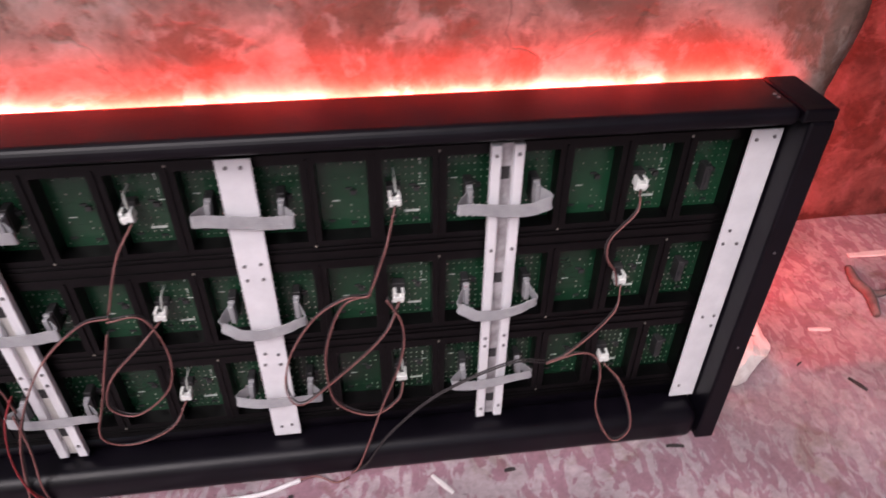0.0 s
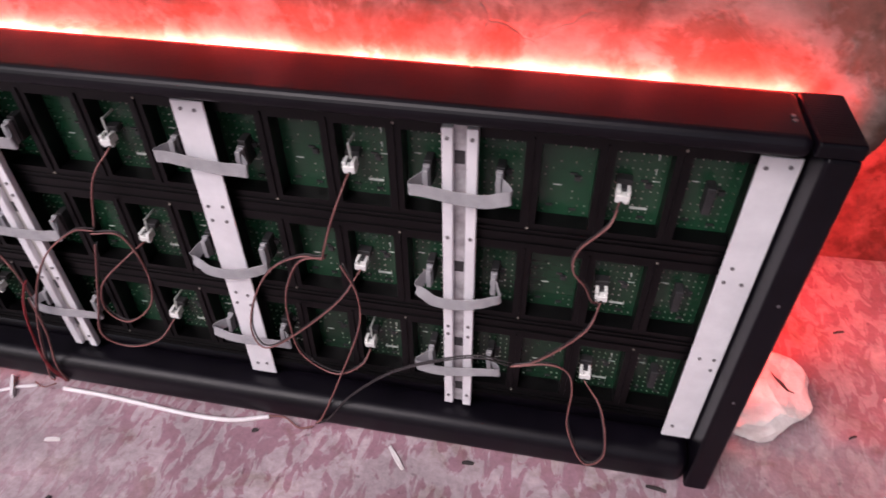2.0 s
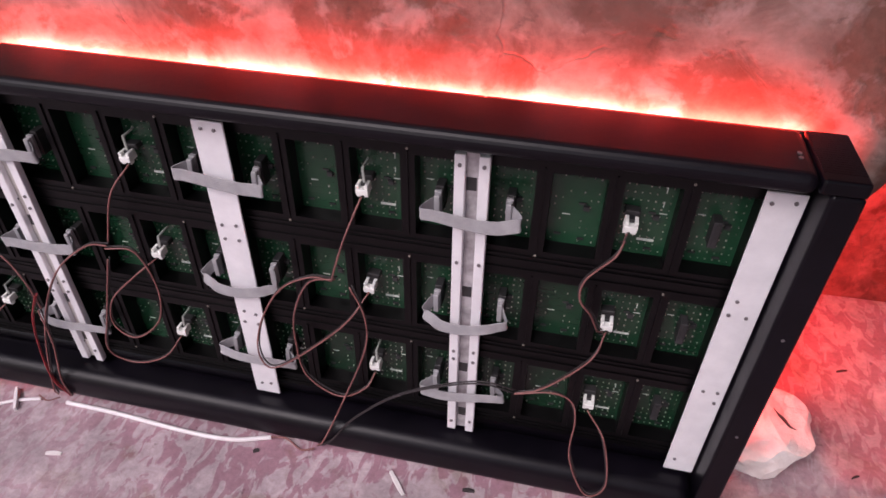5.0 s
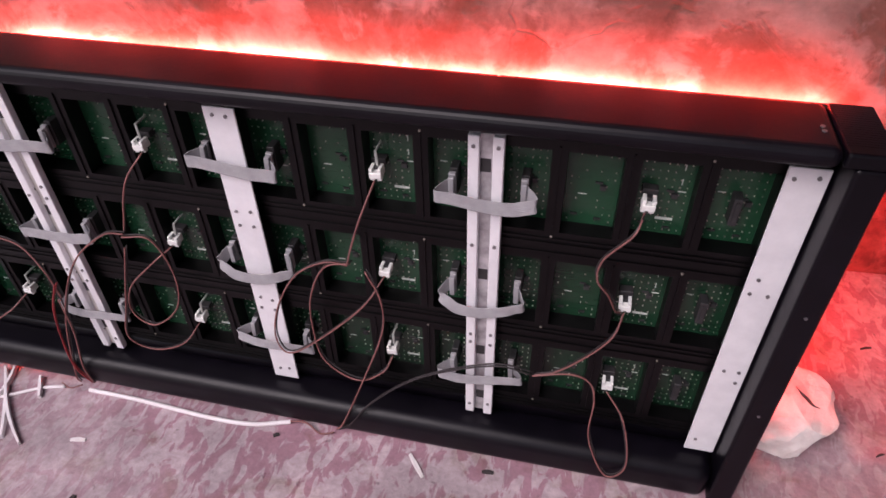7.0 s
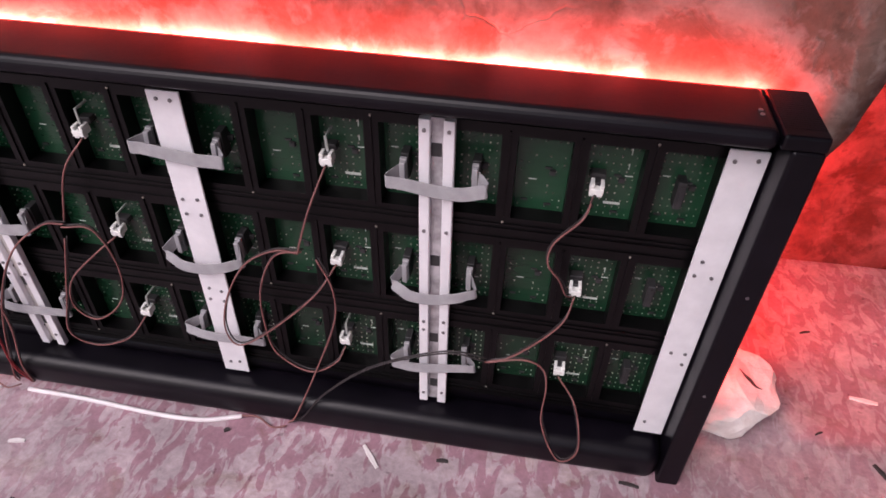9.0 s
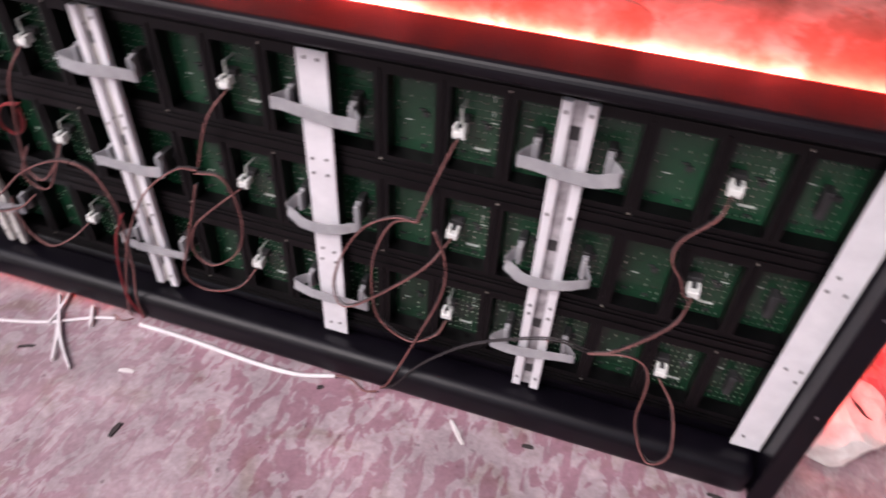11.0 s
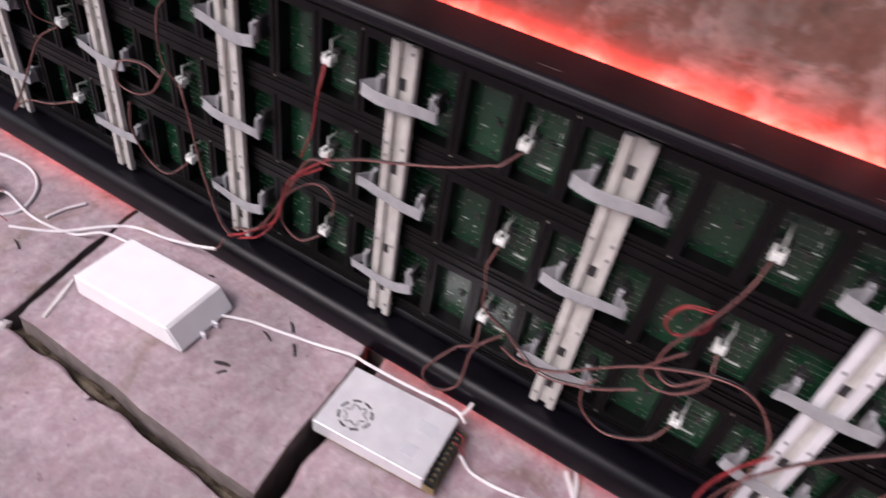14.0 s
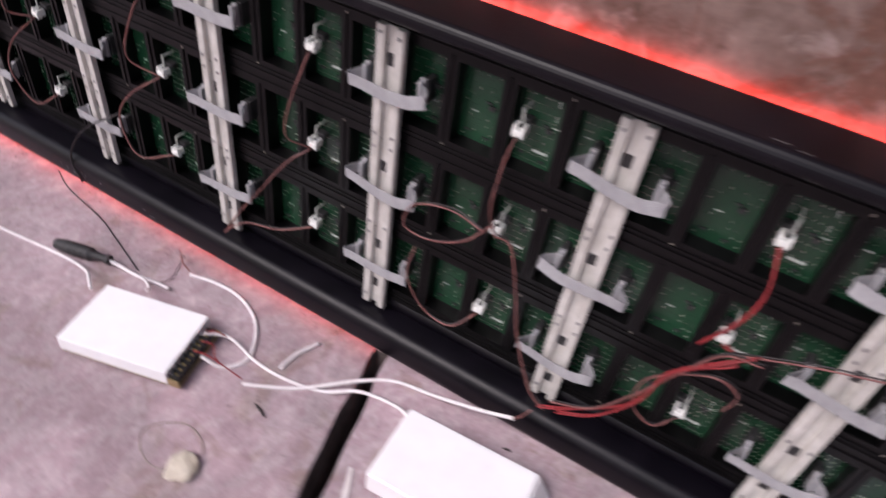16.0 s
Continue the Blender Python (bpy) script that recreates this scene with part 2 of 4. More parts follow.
M_PALE = worn("pale_offcut", (0.75, 0.70, 0.69), (0.62, 0.58, 0.57), 70, 0.7, 0, 0.3, 0.3)
M_CHAR = worn("black_insulation_scrap", (0.035, 0.028, 0.028), (0.06, 0.05, 0.05), 70, 0.7, 0, 0.3, 0.3)
M_TAB = worn("grey_white_nylon", (0.40, 0.42, 0.39), (0.30, 0.32, 0.30), 120, 0.5)
M_FADED = worn("faded_grey_sticker", (0.60, 0.60, 0.63), (0.52, 0.52, 0.55), 60, 0.55)
# slab sides, toned down to stand for shade in the joint
M_EDGE = worn("shaded_slab_edge", (0.13, 0.105, 0.100), (0.22, 0.18, 0.175), 26, 0.95, 0, 0.15, 0.8)
M_TAPE = worn("dusty_brown_tape", (0.13, 0.095, 0.090), (0.20, 0.155, 0.15), 60, 0.7, 0, 0.3, 0.3)
M_MOSS = worn("mossy_dirt", (0.085, 0.066, 0.045), (0.17, 0.135, 0.10), 45, 0.95, 0, 0.15, 1.0)
M_GLUE = worn("dried_hot_glue", (0.62, 0.56, 0.46), (0.48, 0.42, 0.34), 40, 0.25, 0, 0.5, 0.2)
M_STAIN = worn("dried_glue", (0.22, 0.17, 0.15), (0.30, 0.24, 0.22), 60, 0.4, 0, 0.5, 0.3)
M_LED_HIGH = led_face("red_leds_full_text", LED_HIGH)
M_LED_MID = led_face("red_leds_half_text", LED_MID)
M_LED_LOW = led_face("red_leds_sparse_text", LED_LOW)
# lower rows made brighter to add red glow on floor and recess
M_LED_FLOOR = led_face("red_leds_floor_boost", LED_FLOOR)
M_LED_FULL = led_face("red_leds_recess_boost", LED_FULL)


# ---- mesh helpers ----
def box(bm, x0, x1, y0, y1, z0, z1, bevel=0.0, segs=2):
    """Adds an axis-aligned block, its edges rounded by bevel."""
    g = bmesh.ops.create_cube(bm, size=1.0)
    bmesh.ops.transform(bm, verts=g["verts"], matrix=Matrix.LocRotScale(
        ((x0 + x1) / 2, (y0 + y1) / 2, (z0 + z1) / 2), None, (x1 - x0, y1 - y0, z1 - z0)))
    if bevel:
        edges = list({e for v in g["verts"] for e in v.link_edges})
        bmesh.ops.bevel(bm, geom=edges, offset=bevel, segments=segs, affect='EDGES', profile=0.5)


def rod(bm, p, q, r, n=10, r2=None):
    """Adds a round rod from p to q."""
    d = Vector(q) - Vector(p)
    m = Matrix.Translation((Vector(p) + Vector(q)) / 2) @ d.to_track_quat('Z', 'Y').to_matrix().to_4x4()
    bmesh.ops.create_cone(bm, cap_ends=True, segments=n, radius1=r, radius2=r if r2 is None else r2, depth=d.length, matrix=m)


def mesh_of(name, bm, material, smooth=False):
    me = bpy.data.meshes.new(name)
    bm.to_mesh(me)
    bm.free()
    me.materials.append(material)
    if smooth:
        for p in me.polygons:
            p.use_smooth = True
    return me


def part(name, data, material=None, parent=None, label="", m=None, smooth=False):
    """Links a bmesh (or an existing mesh) as one object under parent."""
    me = data if isinstance(data, bpy.types.Mesh) else mesh_of(name, data, material, smooth)
    ob = new(name, me)
    if parent is not None:
        ob.parent = parent
    if m is not None:
        ob.matrix_basis = m
    return tagged(ob, label) if label else ob


def smooth_path(pts, steps=7):
    """Catmull-Rom through the given points."""
    p = [Vector(q) for q in pts]
    p = [2 * p[0] - p[1]] + p + [2 * p[-1] - p[-2]]
    out = []
    for k in range(1, len(p) - 2):
        a, b, c, d = p[k - 1:k + 3]
        for s in range(steps):
            t = s / steps
            out.append(0.5 * (2 * b + (c - a) * t + (2 * a - 5 * b + 4 * c - d) * t ** 2 + (3 * b - a - 3 * c + d) * t ** 3))
    return out + [p[-2]]


def tube(bm, pts, r, n=7, steps=7, taper=None):
    path = smooth_path(pts, steps)
    up = Vector((0.13, 0.3, 0.95))
    rings = []
    for k, c in enumerate(path):
        t = (path[min(k + 1, len(path) - 1)] - path[max(k - 1, 0)]).normalized()
        s = t.cross(up)
        s = s.normalized() if s.length > 1e-4 else t.orthogonal().normalized()
        up = s.cross(t).normalized()
        rr = r if taper is None else r * taper(k / (len(path) - 1))
        rings.append([bm.verts.new(c + rr * (math.cos(a) * s + math.sin(a) * up)) for a in (2 * math.pi * j / n for j in range(n))])
    for a, b in zip(rings, rings[1:]):
        for j in range(n):
            bm.faces.new((a[j], a[(j + 1) % n], b[(j + 1) % n], b[j]))
    bm.faces.new(rings[0][::-1])
    bm.faces.new(rings[-1])


def recalc(bm):
    bmesh.ops.recalc_face_normals(bm, faces=bm.faces)
    return bm


# ---- ground, slab and walls ----
PIT = [(-2.143, -0.284), (-1.530, -0.296), (-1.566, 0.062), (-2.220, 0.062)]
LOW, HIGH = -0.010, 0.0085
SLAB_Z = 0.0140


def ground_z(x, y):
    """The floor dips a little along the left stretch of the display."""
    s = min(max((x + 1.15) / 0.35, 0.0), 1.0)
    z = LOW + (HIGH - LOW) * s * s * (3 - 2 * s) if y > -0.1 or x < -1 else 0.004
    return z + 0.0025 * noise.noise(Vector((x * 3.1, y * 3.1, 0.3))) - 0.002


def build_ground():
    bm = bmesh.new()
    X0, X1, Y0, Y1 = -5.0, 2.6, -2.6, 0.9
    outer = [(X0, Y0), (X1, Y0), (X1, Y1), (X0, Y1)]
    for k in range(4):
        a, b = outer[k], outer[(k + 1) % 4]
        c, d = PIT[(k + 1) % 4], PIT[k]
        nu, nv = 60, 44
        grid = []
        for j in range(nv + 1):
            v = 1 - (1 - j / nv) ** 1.6
            row = []
            for i in range(nu + 1):
                u = i / nu
                x = (a[0] * (1 - u) + b[0] * u) * (1 - v) + (d[0] * (1 - u) + c[0] * u) * v
                y = (a[1] * (1 - u) + b[1] * u) * (1 - v) + (d[1] * (1 - u) + c[1] * u) * v
                if j == nv:
                    w = math.sin(math.pi * u) ** 0.3
                    x += 0.010 * w * noise.noise(Vector((x * 14, y * 14, 5.1)))
                    y += 0.012 * w * noise.noise(Vector((x * 14, y * 14, 9.7)))
                row.append(bm.verts.new((x, y, ground_z(x, y))))
            grid.append(row)
        for j in range(nv):
            for i in range(nu):
                bm.faces.new((grid[j][i], grid[j][i + 1], grid[j + 1][i + 1], grid[j + 1][i]))
        rim = grid[nv]
        low = [bm.verts.new((v.co.x, v.co.y, -0.175)) for v in rim]
        for i in range(nu):
            bm.faces.new((rim[i], rim[i + 1], low[i + 1], low[i])).material_index = 1
        far = [bm.verts.new((p[0] * 60, p[1] * 60, -0.004)) for p in (a, b)]
        bm.faces.new((far[0], far[1], *[v for v in reversed(grid[0])]))
    bm.faces.new([bm.verts.new((x, y, -0.17)) for x, y in ((-2.4, -0.45), (-1.4, -0.45), (-1.4, 0.3), (-2.4, 0.3))]).material_index = 1
    bmesh.ops.remove_doubles(bm, verts=bm.verts, dist=0.0004)
    recalc(bm)
    ob = part("ground", bm, M_FLOOR, smooth=True)
    ob.data.materials.append(M_PIT)  # the sides of the opening under the slab, gap shade painted dark
    return tagged(ob, "worn concrete floor with faded red oxide paint patches", "floor", kind="structure")


def build_slab():
    bm = bmesh.new()
    pts = [(-2.104, -0.266), (-1.564, -0.278), (-1.601, 0.050), (-2.186, 0.050)]
    n = 14
    top, low = [], []
    for k in range(4):
        a, b = pts[k], pts[(k + 1) % 4]
        for i in range(n):
            u = i / n
            x, y = a[0] + (b[0] - a[0]) * u, a[1] + (b[1] - a[1]) * u
            w = 0.006 * noise.noise(Vector((x * 11, y * 11, 2.2)))
            top.append(bm.verts.new((x + w, y + w, SLAB_Z)))
            low.append(bm.verts.new((x + w, y + w, -0.168)))
    m = len(top)
    face = bm.faces.new(top)
    for i in range(m):
        bm.faces.new((low[i], low[(i + 1) % m], top[(i + 1) % m], top[i])).material_index = 1
    bm.faces.new(low[::-1])
    bmesh.ops.bevel(bm, geom=list(face.edges), offset=0.004, segments=2, affect='EDGES')
    recalc(bm)
    ob = part("drain_cover_slab", bm, M_FLOOR)
    ob.data.materials.append(M_EDGE)
    return tagged(ob, "grey concrete cover slab set loosely in the floor", "slab")


WALL_Y, RECESS_Y = 0.157, 0.62


def wall_edge(z):
    """Where the broken end of the front wall stands at each height."""
    zs = [0.0, 0.15, 0.30, 0.45, 0.55, 0.65, 0.9, 1.4, 2.8]
    # unseen low part is cut back further so LED light reaches the recess
    xs = [-0.45, -0.30, -0.07, 0.090, 0.140, 0.157, 0.178, 0.20, 0.21]
    return float(np.interp(z, zs, xs)) + 0.010 * noise.noise(Vector((z * 13, 0.4, 1.7))) + 0.004 * noise.noise(Vector((z * 41, 3.4, 1.7)))


def build_walls():
    bm = bmesh.new()
    zs = [0.02 * k for k in range(70)] + [1.4 + 0.2 * k for k in range(8)]
    xs = [-6.0 + 0.25 * k for k in range(10)] + [-3.5 + 0.03 * k for k in range(124)]
    last = xs[-1]
    grid = []
    for z in zs:
        e = wall_edge(z)
        row = []
        for x in xs:
            xx = x if x < -0.4 else -0.4 + (x + 0.4) * (e + 0.4) / (last + 0.4)
            y = WALL_Y + 0.004 * noise.noise(Vector((xx * 3, z * 3, 0))) + 0.0015 * noise.noise(Vector((xx * 15, z * 15, 4)))
            if xx > e - 0.016:
                y += 0.010 * (1 - (e - xx) / 0.016) ** 2 + 0.003 * noise.noise(Vector((xx * 60, z * 60, 2)))
            row.append(bm.verts.new((xx, y, z - 0.01)))
        row.append(bm.verts.new((e - 0.001, WALL_Y + 0.017, z - 0.01)))
        row.append(bm.verts.new((e - 0.004, WALL_Y + 0.030, z - 0.01)))
        row.append(bm.verts.new((e - 0.012, 0.40, z - 0.01)))
        row.append(bm.verts.new((e - 0.03, RECESS_Y + 0.1, z - 0.01)))
        row.append(bm.verts.new((-6.0, RECESS_Y + 0.1, z - 0.01)))
        grid.append(row)
    for a, b in zip(grid, grid[1:]):
        for i in range(len(a)):
            k = (i + 1) % len(a)
            bm.faces.new((a[i], a[k], b[k], b[i]))
    bm.faces.new(grid[-1])
    recalc(bm)
    tagged(part("wall_back", bm, M_WALL, smooth=True), "stained peeling plaster wall with a broken end", "wall", kind="structure")
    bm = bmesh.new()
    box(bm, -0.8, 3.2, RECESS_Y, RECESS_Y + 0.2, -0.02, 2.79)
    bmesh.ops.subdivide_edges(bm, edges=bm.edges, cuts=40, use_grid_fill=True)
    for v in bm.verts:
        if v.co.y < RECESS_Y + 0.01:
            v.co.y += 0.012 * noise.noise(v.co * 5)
    tagged(part("wall_recess", bm, M_RECESS, smooth=True), "rough plaster wall set back behind the broken end, darkened for shade", "wall", kind="structure")


# Out of view; added to hold back sky light at the right-hand end.
def build_shade_wall():
    bm = bmesh.new()
    box(bm, 1.05, 1.25, -3.2, RECESS_Y - 0.003, -0.02, 2.79)
    bmesh.ops.subdivide_edges(bm, edges=bm.edges, cuts=30, use_grid_fill=True)
    for v in bm.verts:
        if v.co.x < 1.06:
            v.co.x += 0.010 * noise.noise(v.co * 5)
    tagged(part("wall_shade", bm, M_WALL, smooth=True), "unseen stained plaster wall added to cut sky light on the right", "wall", kind="structure")


# Unseen slab overhead, added so sun and sky fade towards the right.
def build_shade_roof():
    bm = bmesh.new()
    box(bm, -0.30, 1.25, -3.2, RECESS_Y + 0.2, 2.80, 2.95, 0.01, 2)
    tagged(part("ceiling", bm, M_WALL), "unseen plain roof added to dim the right-hand end", "ceiling", kind="structure")


build_shade_wall()
build_shade_roof()
build_ground()
build_slab()
build_walls()

# ---- the display cabinet, seen from its back ----
COLS, PITCH, ROW_H, Z_MOD = 11, 0.32, 0.16, 0.0855
X_RIGHT, X_LEFT = 0.064, -COLS * 0.32 - 0.052
TOP_Z, BASE_Z = 0.6095, 0.0055
NEAR_Y, FAR_Y = 0.040, 0.1365
cabinet = tagged(new("led_display_cabinet"), "black framed red LED display standing with its open wired back outwards", "LED display")
cabinet.matrix_basis = pose(0.05, 0.09, BASE_Z, 0, 0.30, 0)  # its far end stands a little higher, on the slab
CAB = Matrix.Translation((-0.05, -0.09, -BASE_Z))


def cab(name, bm, material, label="", smooth=False):
    """A part of the cabinet, given in world places."""
    bm.transform(CAB)
    return part(name, bm, material, cabinet, label, smooth=smooth)


bm = bmesh.new()
box(bm, X_LEFT + 0.03, 0.0195, NEAR_Y - 0.003, FAR_Y, TOP_Z - 0.023, TOP_Z, 0.0105, 5)
box(bm, X_LEFT + 0.05, 0.0, 0.094, FAR_Y - 0.003, Z_MOD + 3 * ROW_H - 0.001, TOP_Z - 0.0212)
rail = cab("top_rail", bm, M_FRAME, "black enamelled rail with a red sheen")
for ry in (0.072, 0.081):
    bm = bmesh.new()
    rod(bm, (0.005, ry, TOP_Z - 0.001), (0.005, ry, TOP_Z + 0.0012), 0.0024, 10)
    bm.transform(CAB)
    part("rivet", bm, M_STEEL, rail)
bm = bmesh.new()
box(bm, X_LEFT + 0.028, 0.0312, NEAR_Y - 0.004, 0.104, BASE_Z - 0.005, BASE_Z + 0.060, 0.021, 8)
box(bm, X_LEFT + 0.05, 0.0, 0.092, 0.112, BASE_Z + 0.04, Z_MOD + 0.001)
cab("bottom_rail", bm, M_FRAME, smooth=True)
for x0, x1 in ((0.0200, X_RIGHT), (X_LEFT, X_LEFT + 0.0294)):
    bm = bmesh.new()
    xi0, xi1 = (0.0315, X_RIGHT) if x0 > -1 else (X_LEFT, X_LEFT + 0.0275)
    box(bm, xi0, xi1, NEAR_Y - 0.005, FAR_Y, BASE_Z - 0.006, TOP_Z - 0.0175, 0.004, 3)
    box(bm, x0, x1, NEAR_Y - 0.004, FAR_Y + 0.0005, TOP_Z - 0.0177, TOP_Z - 0.001, 0.003, 2)
    box(bm, min(0.0006 if x0 > -1 else x0, xi1), xi1 if x0 > -1 else x1 + 0.02, 0.094, FAR_Y - 0.002, BASE_Z, TOP_Z - 0.0214)
    side = cab("side_rail", bm, M_FRAME)
    for k in range(18):
        y = 0.052 + 0.0045 * k
        bm = bmesh.new()
        box(bm, x0 + 0.002, x1 - 0.002, y, y + 0.0028, TOP_Z - 0.0015, TOP_Z - 0.0007)
        bm.transform(CAB)
        part("moulded_ridge", bm, M_FRAME, side)
    for z in (0.22, 0.40):
        bm = bmesh.new()
        rod(bm, (xi0 + 0.016, NEAR_Y - 0.0062, z), (xi0 + 0.016, NEAR_Y - 0.004, z), 0.0020, 10)
        bm.transform(CAB)
        part("rivet", bm, M_STEEL, side)

# one module: its meshes are shared by all
WIN_X = [(0.009 + 0.08 * k, 0.071 + 0.08 * k) for k in range(4)]
WIN_Z = (0.026, 0.140)


def module_shell():
    """Moulded back frame with four openings, in module coordinates: x from 0 to 0.32, z from 0 to 0.16, y from 0 (back) inwards."""
    bm = bmesh.new()
    W, H, D = 0.31996, 0.15996, 0.0445
    xs = [0.00004] + [v for w in WIN_X for v in w] + [W]
    zs = [0.00004, WIN_Z[0], WIN_Z[1], H]
    for j in range(3):
        for i in range(9):
            if j == 1 and i % 2 == 1:
                continue
            box(bm, xs[i], xs[i + 1], 0.0, D, zs[j], zs[j + 1])
    bmesh.ops.remove_doubles(bm, verts=bm.verts, dist=1e-5)
    inner = [f for f in bm.faces if sum(g is not f and set(g.verts) == set(f.verts) for e in f.edges for g in e.link_faces)]
    bmesh.ops.delete(bm, geom=list(set(inner)), context='FACES')
    return mesh_of("module_shell", bm, M_PLASTIC)


def module_ridges():
    """A long ridge and a short upright one, proud of the shell."""
    out = []
    for x1, z1 in ((0.312, 0.0025), (0.002, 0.122)):
        bm = bmesh.new()
        box(bm, 0, x1, -0.0022, 0.0003, 0, z1)
        out.append(mesh_of("ridge", bm, M_PLASTIC))
    return out


def module_board():
    bm = bmesh.new()
    box(bm, 0.002, 0.318, 0.0250, 0.0270, 0.002, 0.158)
    return mesh_of("circuit_board", bm, M_PCB)


def module_slots():
    """Small black chips and slots on the board."""
    bm = bmesh.new()
    for k, (x0, x1) in enumerate(WIN_X):
        for fx, z in ((0.25, 0.133), (0.72, 0.131), (0.22, 0.040), (0.68, 0.036), (0.62, 0.088)):
            x = x0 + fx * 0.062
            box(bm, x - 0.0042, x + 0.0042, 0.0230, 0.0252, z - 0.0013, z + 0.0013)
        box(bm, x0 + 0.040, x0 + 0.047, 0.0205, 0.0252, 0.080, 0.086)
    return mesh_of("chip_pattern", bm, M_DARK)


def module_marks():
    """Printed arrows and bars on the board."""
    bm = bmesh.new()
    for x, z, w, h in ((0.218, 0.121, 0.0012, 0.009), (0.218, 0.101, 0.0012, 0.008), (0.220, 0.088, 0.009, 0.0012), (0.200, 0.142 - 0.006, 0.006, 0.0012),
                       (0.207, 0.048, 0.020, 0.0035), (0.262, 0.094, 0.009, 0.0012), (0.050, 0.060, 0.008, 0.0014), (0.110, 0.070, 0.010, 0.0012)):
        box(bm, x - w / 2, x + w / 2, 0.0245, 0.0252, z - h / 2, z + h / 2)
    return mesh_of("board_print", bm, M_SILK)


def module_solder():
    """Rows of paired solder points in the four openings; the second holds only a few."""
    bm = bmesh.new()
    rng = random.Random(11)
    for k, (x0, x1) in enumerate(WIN_X):
        for i in range(7):
            for j in range(11):
                if rng.random() < (0.72 if k == 1 else 0.08):
                    continue
                x, z = x0 + 0.0062 + 0.0083 * i, WIN_Z[0] + 0.006 + 0.0102 * j
                r, h = rng.uniform(0.0007, 0.0012), rng.uniform(0.0010, 0.0020)
                base = [bm.verts.new((x + r * dx, 0.0251, z + r * dz)) for dx, dz in ((-1, -1), (1, -1), (1, 1), (-1, 1))]
                tip = [bm.verts.new((x + 0.45 * r * dx, 0.0251 - h, z + 0.45 * r * dz)) for dx, dz in ((-1, -1), (1, -1), (1, 1), (-1, 1))]
                bm.faces.new(tip)
                for q in range(4):
                    bm.faces.new((base[q], base[(q + 1) % 4], tip[(q + 1) % 4], tip[q]))
    recalc(bm)
    return mesh_of("solder_grid", bm, M_SOLDER)


def module_inserts():
    bm = bmesh.new()
    for x, z in ((0.080, 0.019), (0.240, 0.148)):
        rod(bm, (x, -0.0012, z), (x, 0.0008, z), 0.0017, 8)
    return mesh_of("brass_insert", bm, M_TIN)


def data_header():
    bm = bmesh.new()
    box(bm, -0.0050, 0.0050, 0.0060, 0.0252, -0.018, 0.018, 0.0008, 1)
    box(bm, -0.0022, 0.0022, 0.0045, 0.0064, -0.014, 0.014)
    return mesh_of("data_header", bm, M_DARK)


def power_plug():
    """White four-way plug: a body with two ears and a notch for the wires."""
    bm = bmesh.new()
    box(bm, -0.0078, 0.0078, -0.0075, 0.0100, -0.0050, 0.0030, 0.0008, 1)
    for s in (-1, 1):
        box(bm, s * 0.0055 - 0.0022, s * 0.0055 + 0.0022, -0.0060, 0.0090, 0.0028, 0.0082, 0.0006, 1)
        box(bm, s * 0.0045 - 0.0030, s * 0.0045 + 0.0030, -0.0055, 0.0020, -0.0085, -0.0048, 0.0006, 1)
    return mesh_of("power_plug", bm, M_PLUG)


def power_socket():
    bm = bmesh.new()
    box(bm, -0.0088, 0.0088, 0.0120, 0.0252, 0.0032, 0.0120, 0.0008, 1)
    box(bm, -0.0040, 0.0040, 0.0010, 0.0122, 0.0032, 0.0075, 0.0006, 1)
    return mesh_of("power_socket", bm, M_DARK)


def power_tab():
    bm = bmesh.new()
    box(bm, -0.0017, 0.0017, 0.0000, 0.0022, 0.009, 0.031, 0.0006, 1)
    box(bm, -0.0013, 0.0013, 0.0022, 0.0252, 0.028, 0.031, 0.0005, 1)
    return mesh_of("locking_tab", bm, M_TAB)


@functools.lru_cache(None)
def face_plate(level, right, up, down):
    """The glowing front of a module; rim plates overrun the frame as added glow."""
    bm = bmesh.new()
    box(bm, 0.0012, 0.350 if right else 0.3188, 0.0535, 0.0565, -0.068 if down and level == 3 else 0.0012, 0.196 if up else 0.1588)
    me = mesh_of("led_face", bm, (M_LED_HIGH, M_LED_MID, M_LED_LOW, M_LED_FLOOR, M_LED_FULL)[level])
    me.materials.append(M_DARK)  # the front gives off light; lowest row edges also emit, added for floor glow
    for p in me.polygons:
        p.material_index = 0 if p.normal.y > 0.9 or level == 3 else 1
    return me


